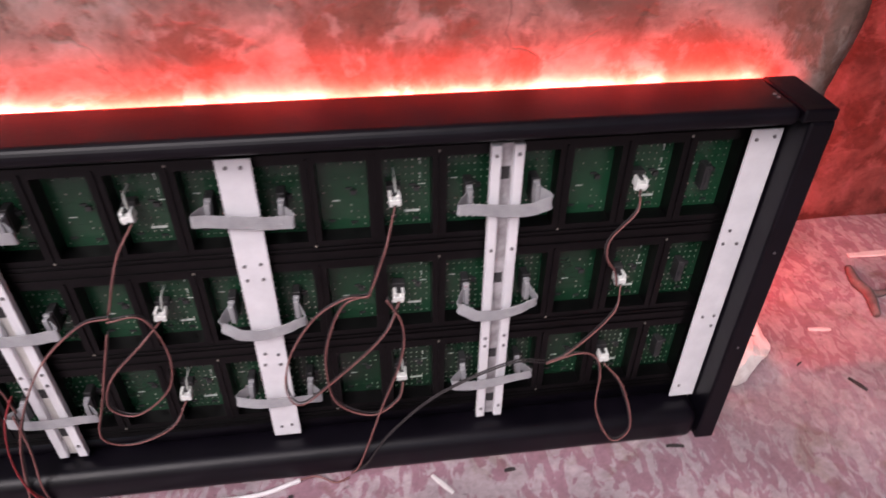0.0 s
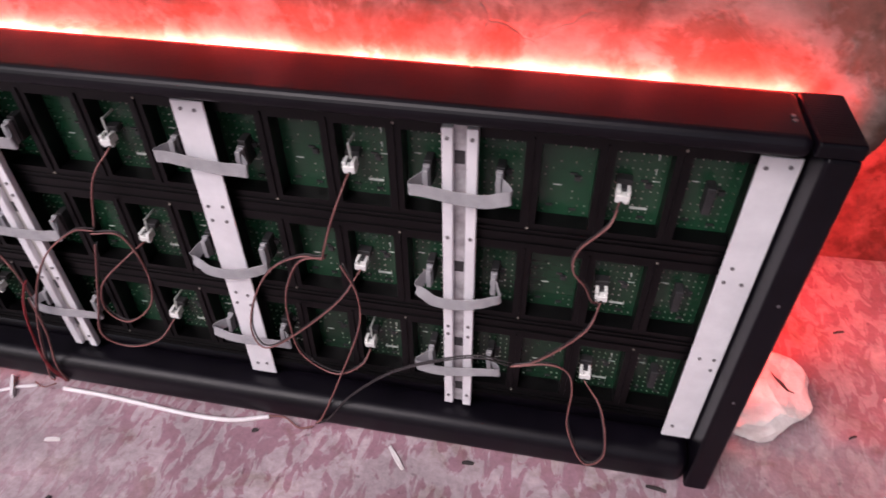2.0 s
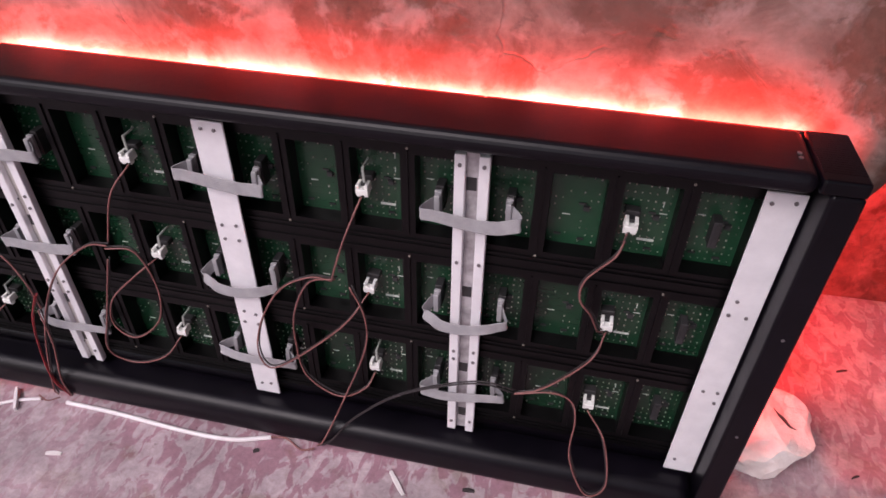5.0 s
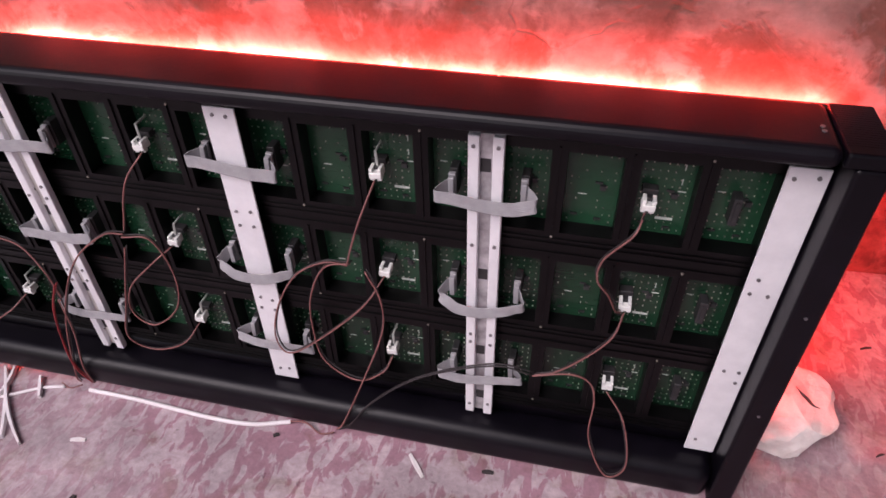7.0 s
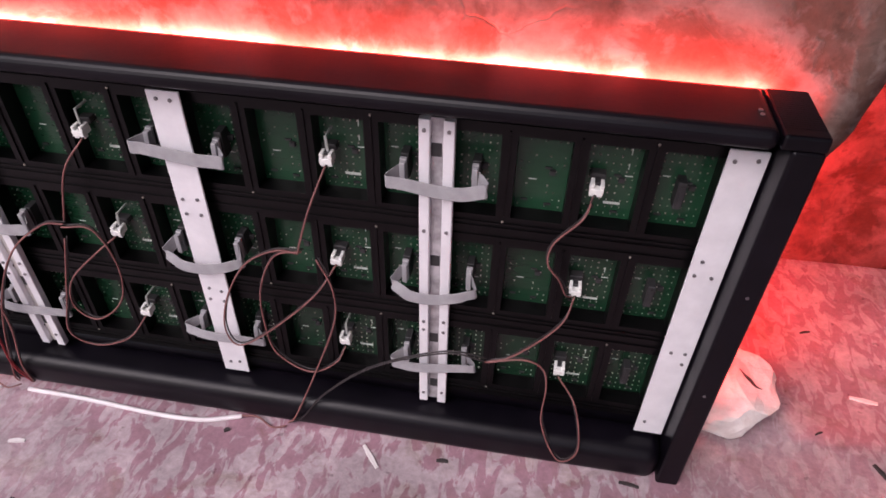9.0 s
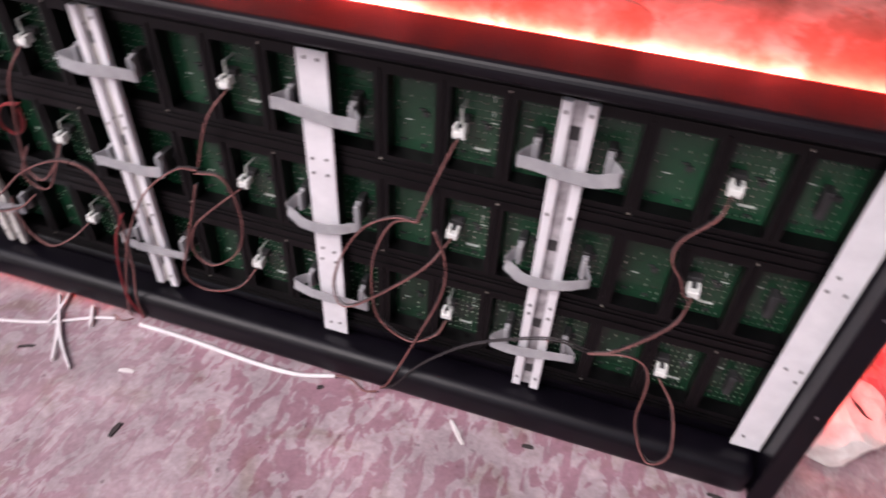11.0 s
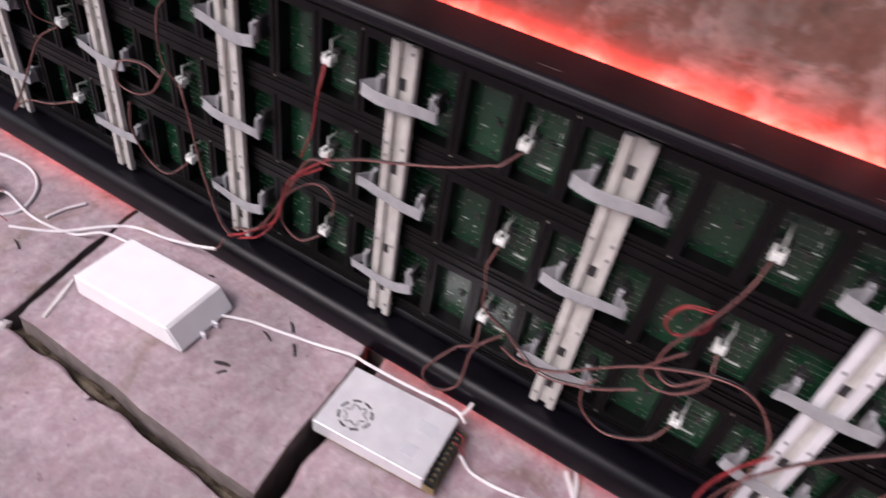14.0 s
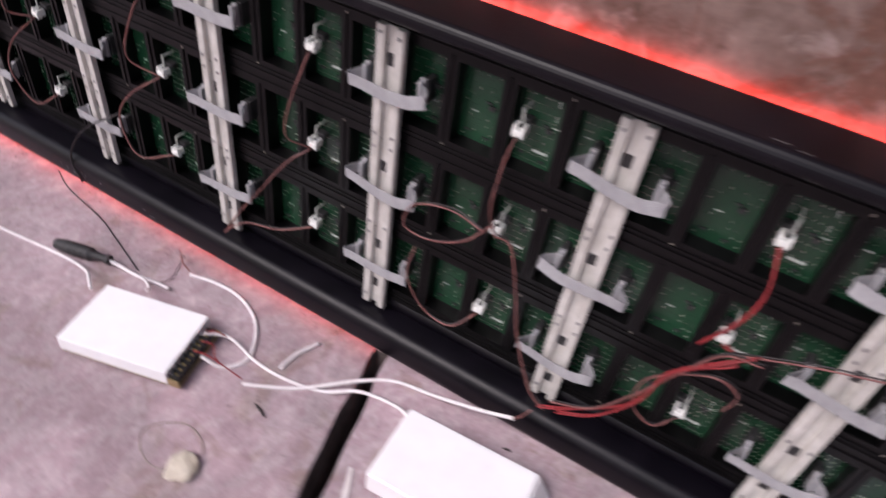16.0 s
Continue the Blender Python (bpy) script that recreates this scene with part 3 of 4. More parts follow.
SHELL, BOARD, SLOTS, MARKS, INSERTS = module_shell(), module_board(), module_slots(), module_marks(), module_inserts()
SOLDER = module_solder()
RIDGE_LONG, RIDGE_UP = module_ridges()
HEADER, PLUG, SOCKET, TAB = data_header(), power_plug(), power_socket(), power_tab()
SHELL_Y = 0.0905
PLUG_X, PLUG_Z = 0.183, 0.083
for c in range(COLS):
    for r in range(3):
        x0, z0 = -PITCH * (c + 1), Z_MOD + ROW_H * (2 - r)
        shell = part("led_module", SHELL, None, cabinet, "", CAB @ Matrix.Translation((x0, SHELL_Y, z0)))
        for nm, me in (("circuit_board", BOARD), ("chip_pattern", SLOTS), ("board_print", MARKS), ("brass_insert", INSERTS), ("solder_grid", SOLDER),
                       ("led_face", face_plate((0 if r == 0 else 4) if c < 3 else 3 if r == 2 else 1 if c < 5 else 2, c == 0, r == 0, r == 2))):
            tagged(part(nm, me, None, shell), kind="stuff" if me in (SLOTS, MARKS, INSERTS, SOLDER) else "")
        for z in (0.0075, 0.0145, 0.1525):
            part("ridge", RIDGE_LONG, None, shell, "", Matrix.Translation((0.004, 0, z)))
        for k in range(3):
            part("ridge", RIDGE_UP, None, shell, "", Matrix.Translation((WIN_X[k][1] + 0.008, 0, 0.024)))
        for hx in (0.044, 0.278):
            part("data_header", HEADER, None, shell, "", Matrix.Translation((hx, 0, 0.080)))
        px = Matrix.Translation((PLUG_X + random.uniform(-0.001, 0.001), 0, PLUG_Z)) @ pose(0, 0, 0, 0, random.uniform(-7, 7), 0)
        part("power_socket", SOCKET, None, shell, "", px)
        part("power_plug", PLUG, None, shell, "white nylon plug", px)
        if c > 0 and (c, r) != (1, 1):
            part("locking_tab", TAB, None, shell, "", px @ pose(0.002, 0, 0, 0, random.uniform(-5, 5), 0))


# ---- aluminium bars over the module joints ----
BAR_LO, BAR_HI, BAR_Y = 0.0725, 0.566, 0.0740


def flat_bar():
    bm = bmesh.new()
    box(bm, -0.0205, 0.0205, BAR_Y, BAR_Y + 0.0032, BAR_LO, BAR_HI, 0.0010, 2)
    return mesh_of("mounting_bar", bm, M_ALU)


def channel_bar():
    """An open channel: two lips with a sunken web between them."""
    bm = bmesh.new()
    for s in (-1, 1):
        box(bm, s * 0.0140 - 0.0065, s * 0.0140 + 0.0065, BAR_Y - 0.003, 0.0815, BAR_LO, BAR_HI, 0.0015, 2)
    return mesh_of("mounting_bar", bm, M_ALU)


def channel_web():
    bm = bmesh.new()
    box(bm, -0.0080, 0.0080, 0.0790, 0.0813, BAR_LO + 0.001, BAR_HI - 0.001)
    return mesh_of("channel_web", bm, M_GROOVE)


def pale_web():
    me = channel_web()
    me.materials[0] = M_ALU_OLD
    return me


def bar_screw():
    bm = bmesh.new()
    rod(bm, (0, -0.0016, 0), (0, 0.0006, 0), 0.0024, 9, 0.0024)
    return mesh_of("screw", bm, M_STEEL)


def web_hole():
    bm = bmesh.new()
    box(bm, -0.0062, 0.0062, -0.0006, 0.0010, -0.009, 0.009, 0.0004, 1)
    return mesh_of("dark_slot", bm, M_DARK)


def bar_spacer():
    bm = bmesh.new()
    rod(bm, (0, 0.0770, 0), (0, 0.0906, 0), 0.005, 10)
    return mesh_of("spacer", bm, M_DARK)


SPACER, PALE_WEB = bar_spacer(), pale_web()
OLD_CHANNEL = channel_bar()
OLD_CHANNEL.materials[0] = M_ALU_OLD
FLAT, CHANNEL, WEB, SCREW, HOLE = flat_bar(), channel_bar(), channel_web(), bar_screw(), web_hole()
SCREW_Z = [(0.555, 0.011), (0.412, 0.011), (0.392, 0.011), (0.252, 0.011), (0.232, 0.011), (0.096, 0.011)]
for k in range(COLS + 1):
    flat = k in (0, 2)
    bar = part("mounting_bar", FLAT if flat else CHANNEL if k < 4 else OLD_CHANNEL, None, cabinet,
               "flat aluminium strip" if flat else "open aluminium channel with dark slots", CAB @ Matrix.Translation((-PITCH * k + (0.008 if k == 0 else 0), 0, 0)))
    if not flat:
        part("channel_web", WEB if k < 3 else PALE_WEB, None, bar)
        for z in (0.515, 0.365, 0.205, 0.120):
            part("dark_slot", HOLE, None, bar, "", Matrix.Translation((random.uniform(-0.001, 0.001), 0.0790, z + random.uniform(-0.01, 0.01))))
    for z in (0.11, 0.24, 0.40, 0.54):
        part("spacer", SPACER, None, bar, "", Matrix.Translation((0.0, 0.004 if not flat else 0.0, z)) if flat else Matrix.Translation((-0.012, 0, z)))
    for z, dx in SCREW_Z:
        for s in (-1, 1):
            if random.random() < 0.16:
                continue
            wx = s * (dx + (0.003 if not flat else random.uniform(-0.004, 0.003)))
            part("screw", SCREW, None, bar, "", Matrix.Translation((wx, (BAR_Y if flat else BAR_Y - 0.003), z + random.uniform(-0.003, 0.003))))


# ---- grey ribbon cables bridging the joints ----
def ribbon_mesh(sag, out, tilt, reach):
    """A ribbon that leaves both headers outwards, folds back and crosses in front of the bar."""
    def side(s):
        return [(s * 0.040, 0.0900, 0.004), (s * 0.047, 0.084, 0.002), (s * reach, 0.074, -0.002 - sag * 0.15),
                (s * (reach + 0.002), 0.068, -0.005 - sag * 0.3), (s * (reach - 0.010), out + 0.002, -0.007 - sag * 0.5 - 0.003 * s * tilt), (s * 0.030, out, -0.010 - sag * 0.8 - 0.005 * s * tilt)]
    pts = side(-1) + [(0, out - 0.001, -0.012 - sag)] + side(1)[::-1]
    path = smooth_path(pts, 5)
    bm = bmesh.new()
    n, half = 16, 0.0092
    cols = []
    for k, c in enumerate(path):
        t = (path[min(k + 1, len(path) - 1)] - path[max(k - 1, 0)]).normalized()
        u = k / (len(path) - 1)
        wide = Vector((0.12 * tilt * math.sin(u * 9), -0.25 * tilt * math.sin(u * math.pi * 2), 1.0))
        wide = (wide - t * wide.dot(t) * 0.75).normalized()
        nrm = t.cross(wide).normalized()
        ring = []
        for j in range(n + 1):
            ridge = 0.00045 if j % 2 else 0.0
            ring.append(bm.verts.new(c + wide * half * (2 * j / n - 1) + nrm * (0.0004 + ridge)))
        for j in range(n, -1, -1):
            ring.append(bm.verts.new(c + wide * half * (2 * j / n - 1) - nrm * 0.0004))
        cols.append(ring)
    m = len(cols[0])
    for a, b in zip(cols, cols[1:]):
        for j in range(m):
            bm.faces.new((a[j], a[(j + 1) % m], b[(j + 1) % m], b[j]))
    bm.faces.new(cols[0])
    bm.faces.new(cols[-1][::-1])
    recalc(bm)
    return mesh_of("ribbon_cable", bm, M_RIBBON)


def clip_mesh():
    bm = bmesh.new()
    box(bm, -0.0034, 0.0034, -0.0105, 0.0030, -0.015, 0.015, 0.0008, 1)
    box(bm, -0.0042, 0.0042, -0.0030, 0.0024, -0.017, 0.017, 0.0006, 1)
    return mesh_of("ribbon_clip", bm, M_RIBBON)


RIBBONS = [ribbon_mesh(-0.011, 0.066, 0.3, 0.057), ribbon_mesh(-0.004, 0.064, 0.6, 0.057), ribbon_mesh(0.010, 0.062, -0.6, 0.053), ribbon_mesh(-0.008, 0.064, -0.5, 0.059)]
CLIP = clip_mesh()
PICK = {(1, 0): 1, (1, 1): 2, (1, 2): 3, (2, 0): 0, (2, 1): 2, (2, 2): 3}
for k in range(1, COLS):
    for r in range(3):
        z = Z_MOD + ROW_H * (2 - r) + 0.080
        rib = part("ribbon_cable", RIBBONS[PICK.get((k, r), random.choice((0, 1, 3)))], None, cabinet, "",
                   CAB @ Matrix.Translation((-PITCH * k, 0, z)) @ pose(0, 0, 0, 0, random.uniform(-5, 5), 0))
        for hx in (-0.042, 0.044):
            part("ribbon_clip", CLIP, None, rib, "", Matrix.Translation((hx, SHELL_Y, 0.0)))


# ---- chipped paint on the rails ----
for k in range(16):
    low = k < 11
    x, z = (random.uniform(-3.02, -2.72), random.uniform(0.018, 0.046)) if low else (random.uniform(-2.0, -0.4), TOP_Z + 0.0002)
    bm = bmesh.new()
    if low:
        box(bm, x - 0.0022, x + 0.0022, NEAR_Y - 0.0047, NEAR_Y - 0.0030, z - 0.0009, z + 0.0009)
    else:
        y = random.uniform(0.045, 0.075)
        w = random.uniform(0.004, 0.016)
        box(bm, x - w, x + w, y, y + 0.0011, TOP_Z - 0.0005, TOP_Z + 0.0003)
    cab("paint_chip", bm, M_STEEL)


# ---- power leads on the back of the display ----
P_Y = 0.082


def lead(pts, material=M_BROWN, y=0.056, r=0.00128, twin=True, wob=0.004):
    """A soft twin lead given by its (x, z) run; it stands off the modules by a varying amount."""
    full = []
    for k, p in enumerate(pts):
        yy = p[2] if len(p) > 2 else y + wob * math.sin(2.1 * k + 10 * p[0])
        if p[1] < 0.078:
            yy = min(yy, 0.0305)  # clear of the bottom rail
        full.append((p[0], yy, p[1] + 0.0052 * min(p[0] + 0.7, 0.0) if yy < P_Y else p[1]))
    bm = bmesh.new()
    tube(bm, full, r, 7, 7)
    cab_ob = cab("power_lead", bm, material, smooth=True)
    if twin:
        bm = bmesh.new()
        off = [(x + 0.0022 * math.sin(5 * k + 1), yy + 0.0034, z + 0.0022 * math.cos(5 * k)) for k, (x, yy, z) in enumerate(full)]
        tube(bm, off, r * 0.95, 7, 7)
        bm.transform(CAB)
        part("black_core", bm, M_RED if material is M_RED else M_BLACKW, cab_ob, smooth=True)
    return cab_ob


lead([(-0.139, 0.482, P_Y), (-0.148, 0.466), (-0.176, 0.425), (-0.179, 0.398), (-0.162, 0.369), (-0.150, 0.335, 0.07), (-0.141, 0.322, P_Y)])
lead([(-0.137, 0.322, P_Y), (-0.151, 0.290), (-0.202, 0.221), (-0.243, 0.203)])
lead([(-0.240, 0.204), (-0.194, 0.215), (-0.165, 0.203), (-0.154, 0.172), (-0.152, 0.094, 0.045), (-0.120, 0.030, 0.036), (-0.094, 0.062, 0.040), (-0.107, 0.126), (-0.137, 0.161, P_Y)])
lead([(-0.243, 0.205), (-0.300, 0.216, 0.048), (-0.403, 0.166, 0.046), (-0.480, 0.094, 0.040), (-0.522, 0.034, 0.034), (-0.545, 0.016, 0.031)], M_BLACKW)
lead([(-0.457, 0.482, P_Y), (-0.472, 0.439), (-0.490, 0.384), (-0.499, 0.356)])
lead([(-0.499, 0.356), (-0.529, 0.359), (-0.572, 0.332), (-0.612, 0.262), (-0.625, 0.202, 0.05), (-0.608, 0.169, 0.048), (-0.560, 0.198), (-0.483, 0.286), (-0.456, 0.325, P_Y)])
lead([(-0.494, 0.360), (-0.531, 0.349), (-0.556, 0.294), (-0.566, 0.226), (-0.557, 0.155), (-0.507, 0.125), (-0.466, 0.145), (-0.455, 0.161, P_Y)])
lead([(-0.475, 0.349), (-0.455, 0.306), (-0.458, 0.240), (-0.493, 0.136, 0.05), (-0.530, 0.040, 0.036), (-0.546, 0.016, 0.032)])
lead([(-0.772, 0.482, P_Y), (-0.794, 0.447), (-0.827, 0.361)])
lead([(-0.829, 0.356), (-0.788, 0.352), (-0.770, 0.288), (-0.782, 0.225), (-0.838, 0.172), (-0.874, 0.189), (-0.852, 0.252), (-0.802, 0.305), (-0.777, 0.323, P_Y)])
lead([(-0.777, 0.163, P_Y), (-0.800, 0.135), (-0.864, 0.104), (-0.899, 0.134), (-0.875, 0.213), (-0.838, 0.329)])
lead([(-0.824, 0.362), (-0.862, 0.352), (-0.915, 0.309, 0.046), (-0.965, 0.234, 0.046), (-1.005, 0.141, 0.045), (-1.022, 0.035, 0.034), (-1.02, 0.014, 0.031)])
lead([(-1.099, 0.482, P_Y), (-1.108, 0.45), (-1.126, 0.391), (-1.152, 0.319), (-1.154, 0.280), (-1.125, 0.267), (-1.087, 0.310)])
lead([(-1.126, 0.396), (-1.157, 0.389), (-1.169, 0.360), (-1.153, 0.339), (-1.127, 0.366), (-1.124, 0.392)], M_RED, 0.06)
lead([(-1.096, 0.323, P_Y), (-1.092, 0.295), (-1.119, 0.254), (-1.152, 0.242), (-1.168, 0.267), (-1.131, 0.329)])
lead([(-1.363, 0.172), (-1.324, 0.161, 0.052), (-1.270, 0.186, 0.05), (-1.235, 0.213), (-1.167, 0.271), (-1.083, 0.313), (-1.030, 0.303), (-0.995, 0.262, 0.05), (-0.989, 0.207, 0.05)])
lead([(-0.984, 0.240, 0.046), (-1.010, 0.184, 0.044), (-1.025, 0.110, 0.042), (-1.015, 0.055, 0.036), (-0.995, 0.018, 0.031)], M_RED)
lead([(-0.992, 0.207, 0.046), (-0.994, 0.132, 0.044), (-0.996, 0.063, 0.036), (-0.992, 0.018, 0.031)])
lead([(-1.099, 0.163, P_Y), (-1.120, 0.145), (-1.174, 0.114), (-1.219, 0.132), (-1.229, 0.177), (-1.215, 0.209)])
lead([(-1.416, 0.482, P_Y), (-1.432, 0.470), (-1.447, 0.462), (-1.501, 0.437), (-1.578, 0.408, 0.05), (-1.646, 0.382, 0.052), (-1.727, 0.338)])
lead([(-1.416, 0.322, P_Y), (-1.418, 0.30), (-1.412, 0.265), (-1.404, 0.230), (-1.361, 0.196), (-1.297, 0.163, 0.05), (-1.220, 0.180), (-1.162, 0.226)])
lead([(-1.416, 0.163, P_Y), (-1.409, 0.140), (-1.439, 0.108), (-1.474, 0.052, 0.038), (-1.450, 0.022, 0.032), (-1.410, 0.063, 0.038), (-1.406, 0.133), (-1.368, 0.19)])
lead([(-1.739, 0.482, P_Y), (-1.728, 0.447), (-1.735, 0.395), (-1.763, 0.330)], M_RED)
lead([(-1.736, 0.322, P_Y), (-1.714, 0.336, 0.05), (-1.757, 0.300, 0.044), (-1.789, 0.238, 0.042), (-1.809, 0.185, 0.040), (-1.875, 0.125, 0.036), (-1.915, 0.10, 0.034)], M_RED)
lead([(-1.700, 0.358, 0.05), (-1.739, 0.325, 0.042), (-1.776, 0.280, 0.040), (-1.793, 0.210, 0.038), (-1.836, 0.142, 0.036), (-1.886, 0.110, 0.033)], M_RED)
lead([(-1.690, 0.350, 0.05), (-1.733, 0.345, 0.045), (-1.766, 0.288, 0.043), (-1.800, 0.220, 0.04), (-1.843, 0.155, 0.036), (-1.900, 0.125, 0.034)], M_BROWN)
lead([(-1.737, 0.163, P_Y), (-1.763, 0.160), (-1.799, 0.189), (-1.792, 0.241), (-1.732, 0.296), (-1.694, 0.285), (-1.698, 0.243)])
lead([(-2.057, 0.482, P_Y), (-2.056, 0.465), (-2.061, 0.39), (-2.057, 0.323, P_Y)])
lead([(-2.050, 0.372), (-2.091, 0.318), (-2.145, 0.289), (-2.185, 0.299), (-2.170, 0.345), (-2.116, 0.358), (-2.061, 0.354)])
lead([(-2.057, 0.163, P_Y), (-2.087, 0.144), (-2.140, 0.148), (-2.171, 0.206), (-2.162, 0.269)])
lead([(-2.057, 0.322, P_Y), (-2.022, 0.345), (-1.997, 0.282, 0.05), (-1.975, 0.203, 0.045), (-1.935, 0.125, 0.036), (-1.905, 0.10, 0.034)])
lead([(-2.376, 0.482, P_Y), (-2.39, 0.42), (-2.399, 0.36), (-2.378, 0.323, P_Y)])
lead([(-2.377, 0.322, P_Y), (-2.405, 0.305), (-2.464, 0.222), (-2.510, 0.157, 0.05), (-2.542, 0.100, 0.040)])
lead([(-2.377, 0.163, P_Y), (-2.43, 0.155), (-2.496, 0.14, 0.05), (-2.541, 0.105, 0.040)])
lead([(-2.697, 0.482, P_Y), (-2.72, 0.42), (-2.74, 0.36), (-2.700, 0.323, P_Y)])
lead([(-2.697, 0.322, P_Y), (-2.75, 0.29), (-2.80, 0.22), (-2.76, 0.16), (-2.699, 0.163, P_Y)])
lead([(-3.017, 0.482, P_Y), (-3.03, 0.42), (-3.05, 0.35), (-3.017, 0.323, P_Y)])
lead([(-3.017, 0.322, P_Y), (-3.07, 0.28), (-3.10, 0.21), (-3.06, 0.15), (-3.017, 0.163, P_Y)])
lead([(-2.80, 0.23), (-2.90, 0.16, 0.045), (-2.955, 0.08, 0.036), (-2.93, 0.03, 0.030)], M_BLACKW)


# ---- power supplies ----
def place(ob, x, y, z, rz=0.0):
    ob.matrix_basis = pose(x, y, z, 0, 0, rz)
    return ob


def fan_grille(parent, x, y, z):
    """Curved slots of a pressed fan grille round a six-lobed ring."""
    for k in range(8):
        bm = bmesh.new()
        a0 = 2 * math.pi * k / 8 + 0.2
        tube(bm, [(x + 0.027 * math.cos(a0 + 0.17 * s), y + 0.027 * math.sin(a0 + 0.17 * s), z) for s in range(4)], 0.0019, 6, 3)
        part("grille_slot", bm, M_DARK, parent)
    for k in range(6):
        bm = bmesh.new()
        a0 = 2 * math.pi * k / 6
        pts = [(a0 + 0.95 * s / 6, 0.0165 + 0.0035 * math.cos(6 * 0.95 * s / 6)) for s in range(7)]
        tube(bm, [(x + r * math.cos(a), y + r * math.sin(a), z) for a, r in pts], 0.0012, 6, 3)
        part("grille_slot", bm, M_STEEL, parent)


def power_supply(L, W, H, label, fan):
    """Metal case open at one end, where the terminal strip sits on the base plate."""
    ps = tagged(new("power_supply"), label, "power supply", "power supplies on the floor")
    bm = bmesh.new()
    box(bm, -L / 2, L / 2 - 0.020, -W / 2, W / 2, 0.003, H, 0.0015, 2)
    cover = part("case_cover", bm, M_WHITEP if not fan else M_ZINC, ps)
    bm = bmesh.new()
    box(bm, -L / 2 + 0.001, L / 2, -W / 2 + 0.001, W / 2 - 0.001, 0.0, 0.0028)
    box(bm, L / 2 - 0.0205, L / 2, -W / 2 + 0.001, -W / 2 + 0.0025, 0.0028, H * 0.55)
    part("base_plate", bm, M_BRASS, ps, "yellowish zinc plated base")
    bm = bmesh.new()
    box(bm, L / 2 - 0.0195, L / 2 - 0.003, -W / 2 + 0.006, W / 2 - 0.010, 0.003, 0.016, 0.001, 1)
    strip = part("terminal_strip", bm, M_DARK, ps)
    for k in range(9):
        y = -W / 2 + 0.012 + 0.0108 * k
        bm = bmesh.new()
        box(bm, L / 2 - 0.0195, L / 2 - 0.002, y - 0.0062, y - 0.0048, 0.0158, 0.024)
        part("divider", bm, M_DARK, strip)
        bm = bmesh.new()
        rod(bm, (L / 2 - 0.010, y, 0.0155), (L / 2 - 0.010, y, 0.0185), 0.0032, 9)
        part("terminal_screw", bm, M_BRASS, strip, "brass screw head")
    if fan:
        fan_grille(cover, -L / 2 + 0.052, -0.020, H + 0.0002)
        bm = bmesh.new()
        box(bm, 0.040, 0.068, 0.006, 0.030, H - 0.0003, H + 0.0003)
        part("sticker", bm, M_FADED, cover, "small faded grey sticker")
        bm = bmesh.new()
        box(bm, 0.034, 0.058, -0.040, -0.018, H - 0.0003, H + 0.0003)
        part("sticker", bm, M_FADED, cover, "small faded grey sticker")
    return ps


place(power_supply(0.218, 0.127, 0.030, "silver metal power supply with a round fan grille on the floor", True), -1.466, -0.065, -0.004, 5.0)
place(power_supply(0.218, 0.130, 0.032, "white topped metal power supply with brass terminals on the floor", False), -2.546, -0.161, -0.006, 14.5)


def white_box():
    """White sheet metal case with a sloping end."""
    wb = tagged(new("power_supply"), "plain white power supply case with sloping end on slab", "power supply", "power supplies on the floor")
    L, W, H = 0.243, 0.128, 0.047
    bm = bmesh.new()
    lo = [bm.verts.new((x, y, 0.004)) for x, y in ((-L / 2, -W / 2), (L / 2, -W / 2), (L / 2, W / 2), (-L / 2, W / 2))]
    hi = [bm.verts.new((x, y, H)) for x, y in ((-L / 2, -W / 2), (L / 2 - 0.028, -W / 2), (L / 2 - 0.028, W / 2), (-L / 2, W / 2))]
    bm.faces.new(lo[::-1]), bm.faces.new(hi)
    for k in range(4):
        bm.faces.new((lo[k], lo[(k + 1) % 4], hi[(k + 1) % 4], hi[k]))
    bmesh.ops.bevel(bm, geom=list(bm.edges), offset=0.003, segments=3, affect='EDGES')
    recalc(bm)
    part("case_cover", bm, M_WHITEP, wb)
    bm = bmesh.new()
    box(bm, -L / 2 + 0.004, L / 2 - 0.004, -W / 2 + 0.003, W / 2 - 0.003, 0.0, 0.0045)
    part("base_plate", bm, M_ZINC, wb)
    for y in (-0.018, 0.012):
        bm = bmesh.new()
        box(bm, L / 2 - 0.004, L / 2 + 0.008, y, y + 0.005, 0.0, 0.012, 0.001, 1)
        part("fixing_lug", bm, M_ZINC, wb)
    return wb


place(white_box(), -1.955, -0.106, SLAB_Z, 3.5)


# ---- white mains cables on the floor ----
def floor_cable(pts, r=0.0030, label="white sheathed mains cable lying on the floor", name="mains_cable", material=M_WHITEW, tail=None):
    bm = bmesh.new()
    path = [(p[0], p[1], (p[2] if len(p) > 2 else ground_z(p[0], p[1])) + r * 0.92) for p in pts]
    tube(bm, path, r, 9, 8)
    ob = tagged(part(name, bm, material, smooth=True), label, "cable")
    if tail:
        bm = bmesh.new()
        tube(bm, [(p[0], p[1], p[2]) for p in tail], r * 0.45, 7, 6)
        part("bare_core", bm, M_BROWN, ob, "thin brown inner wire", smooth=True)
    return ob


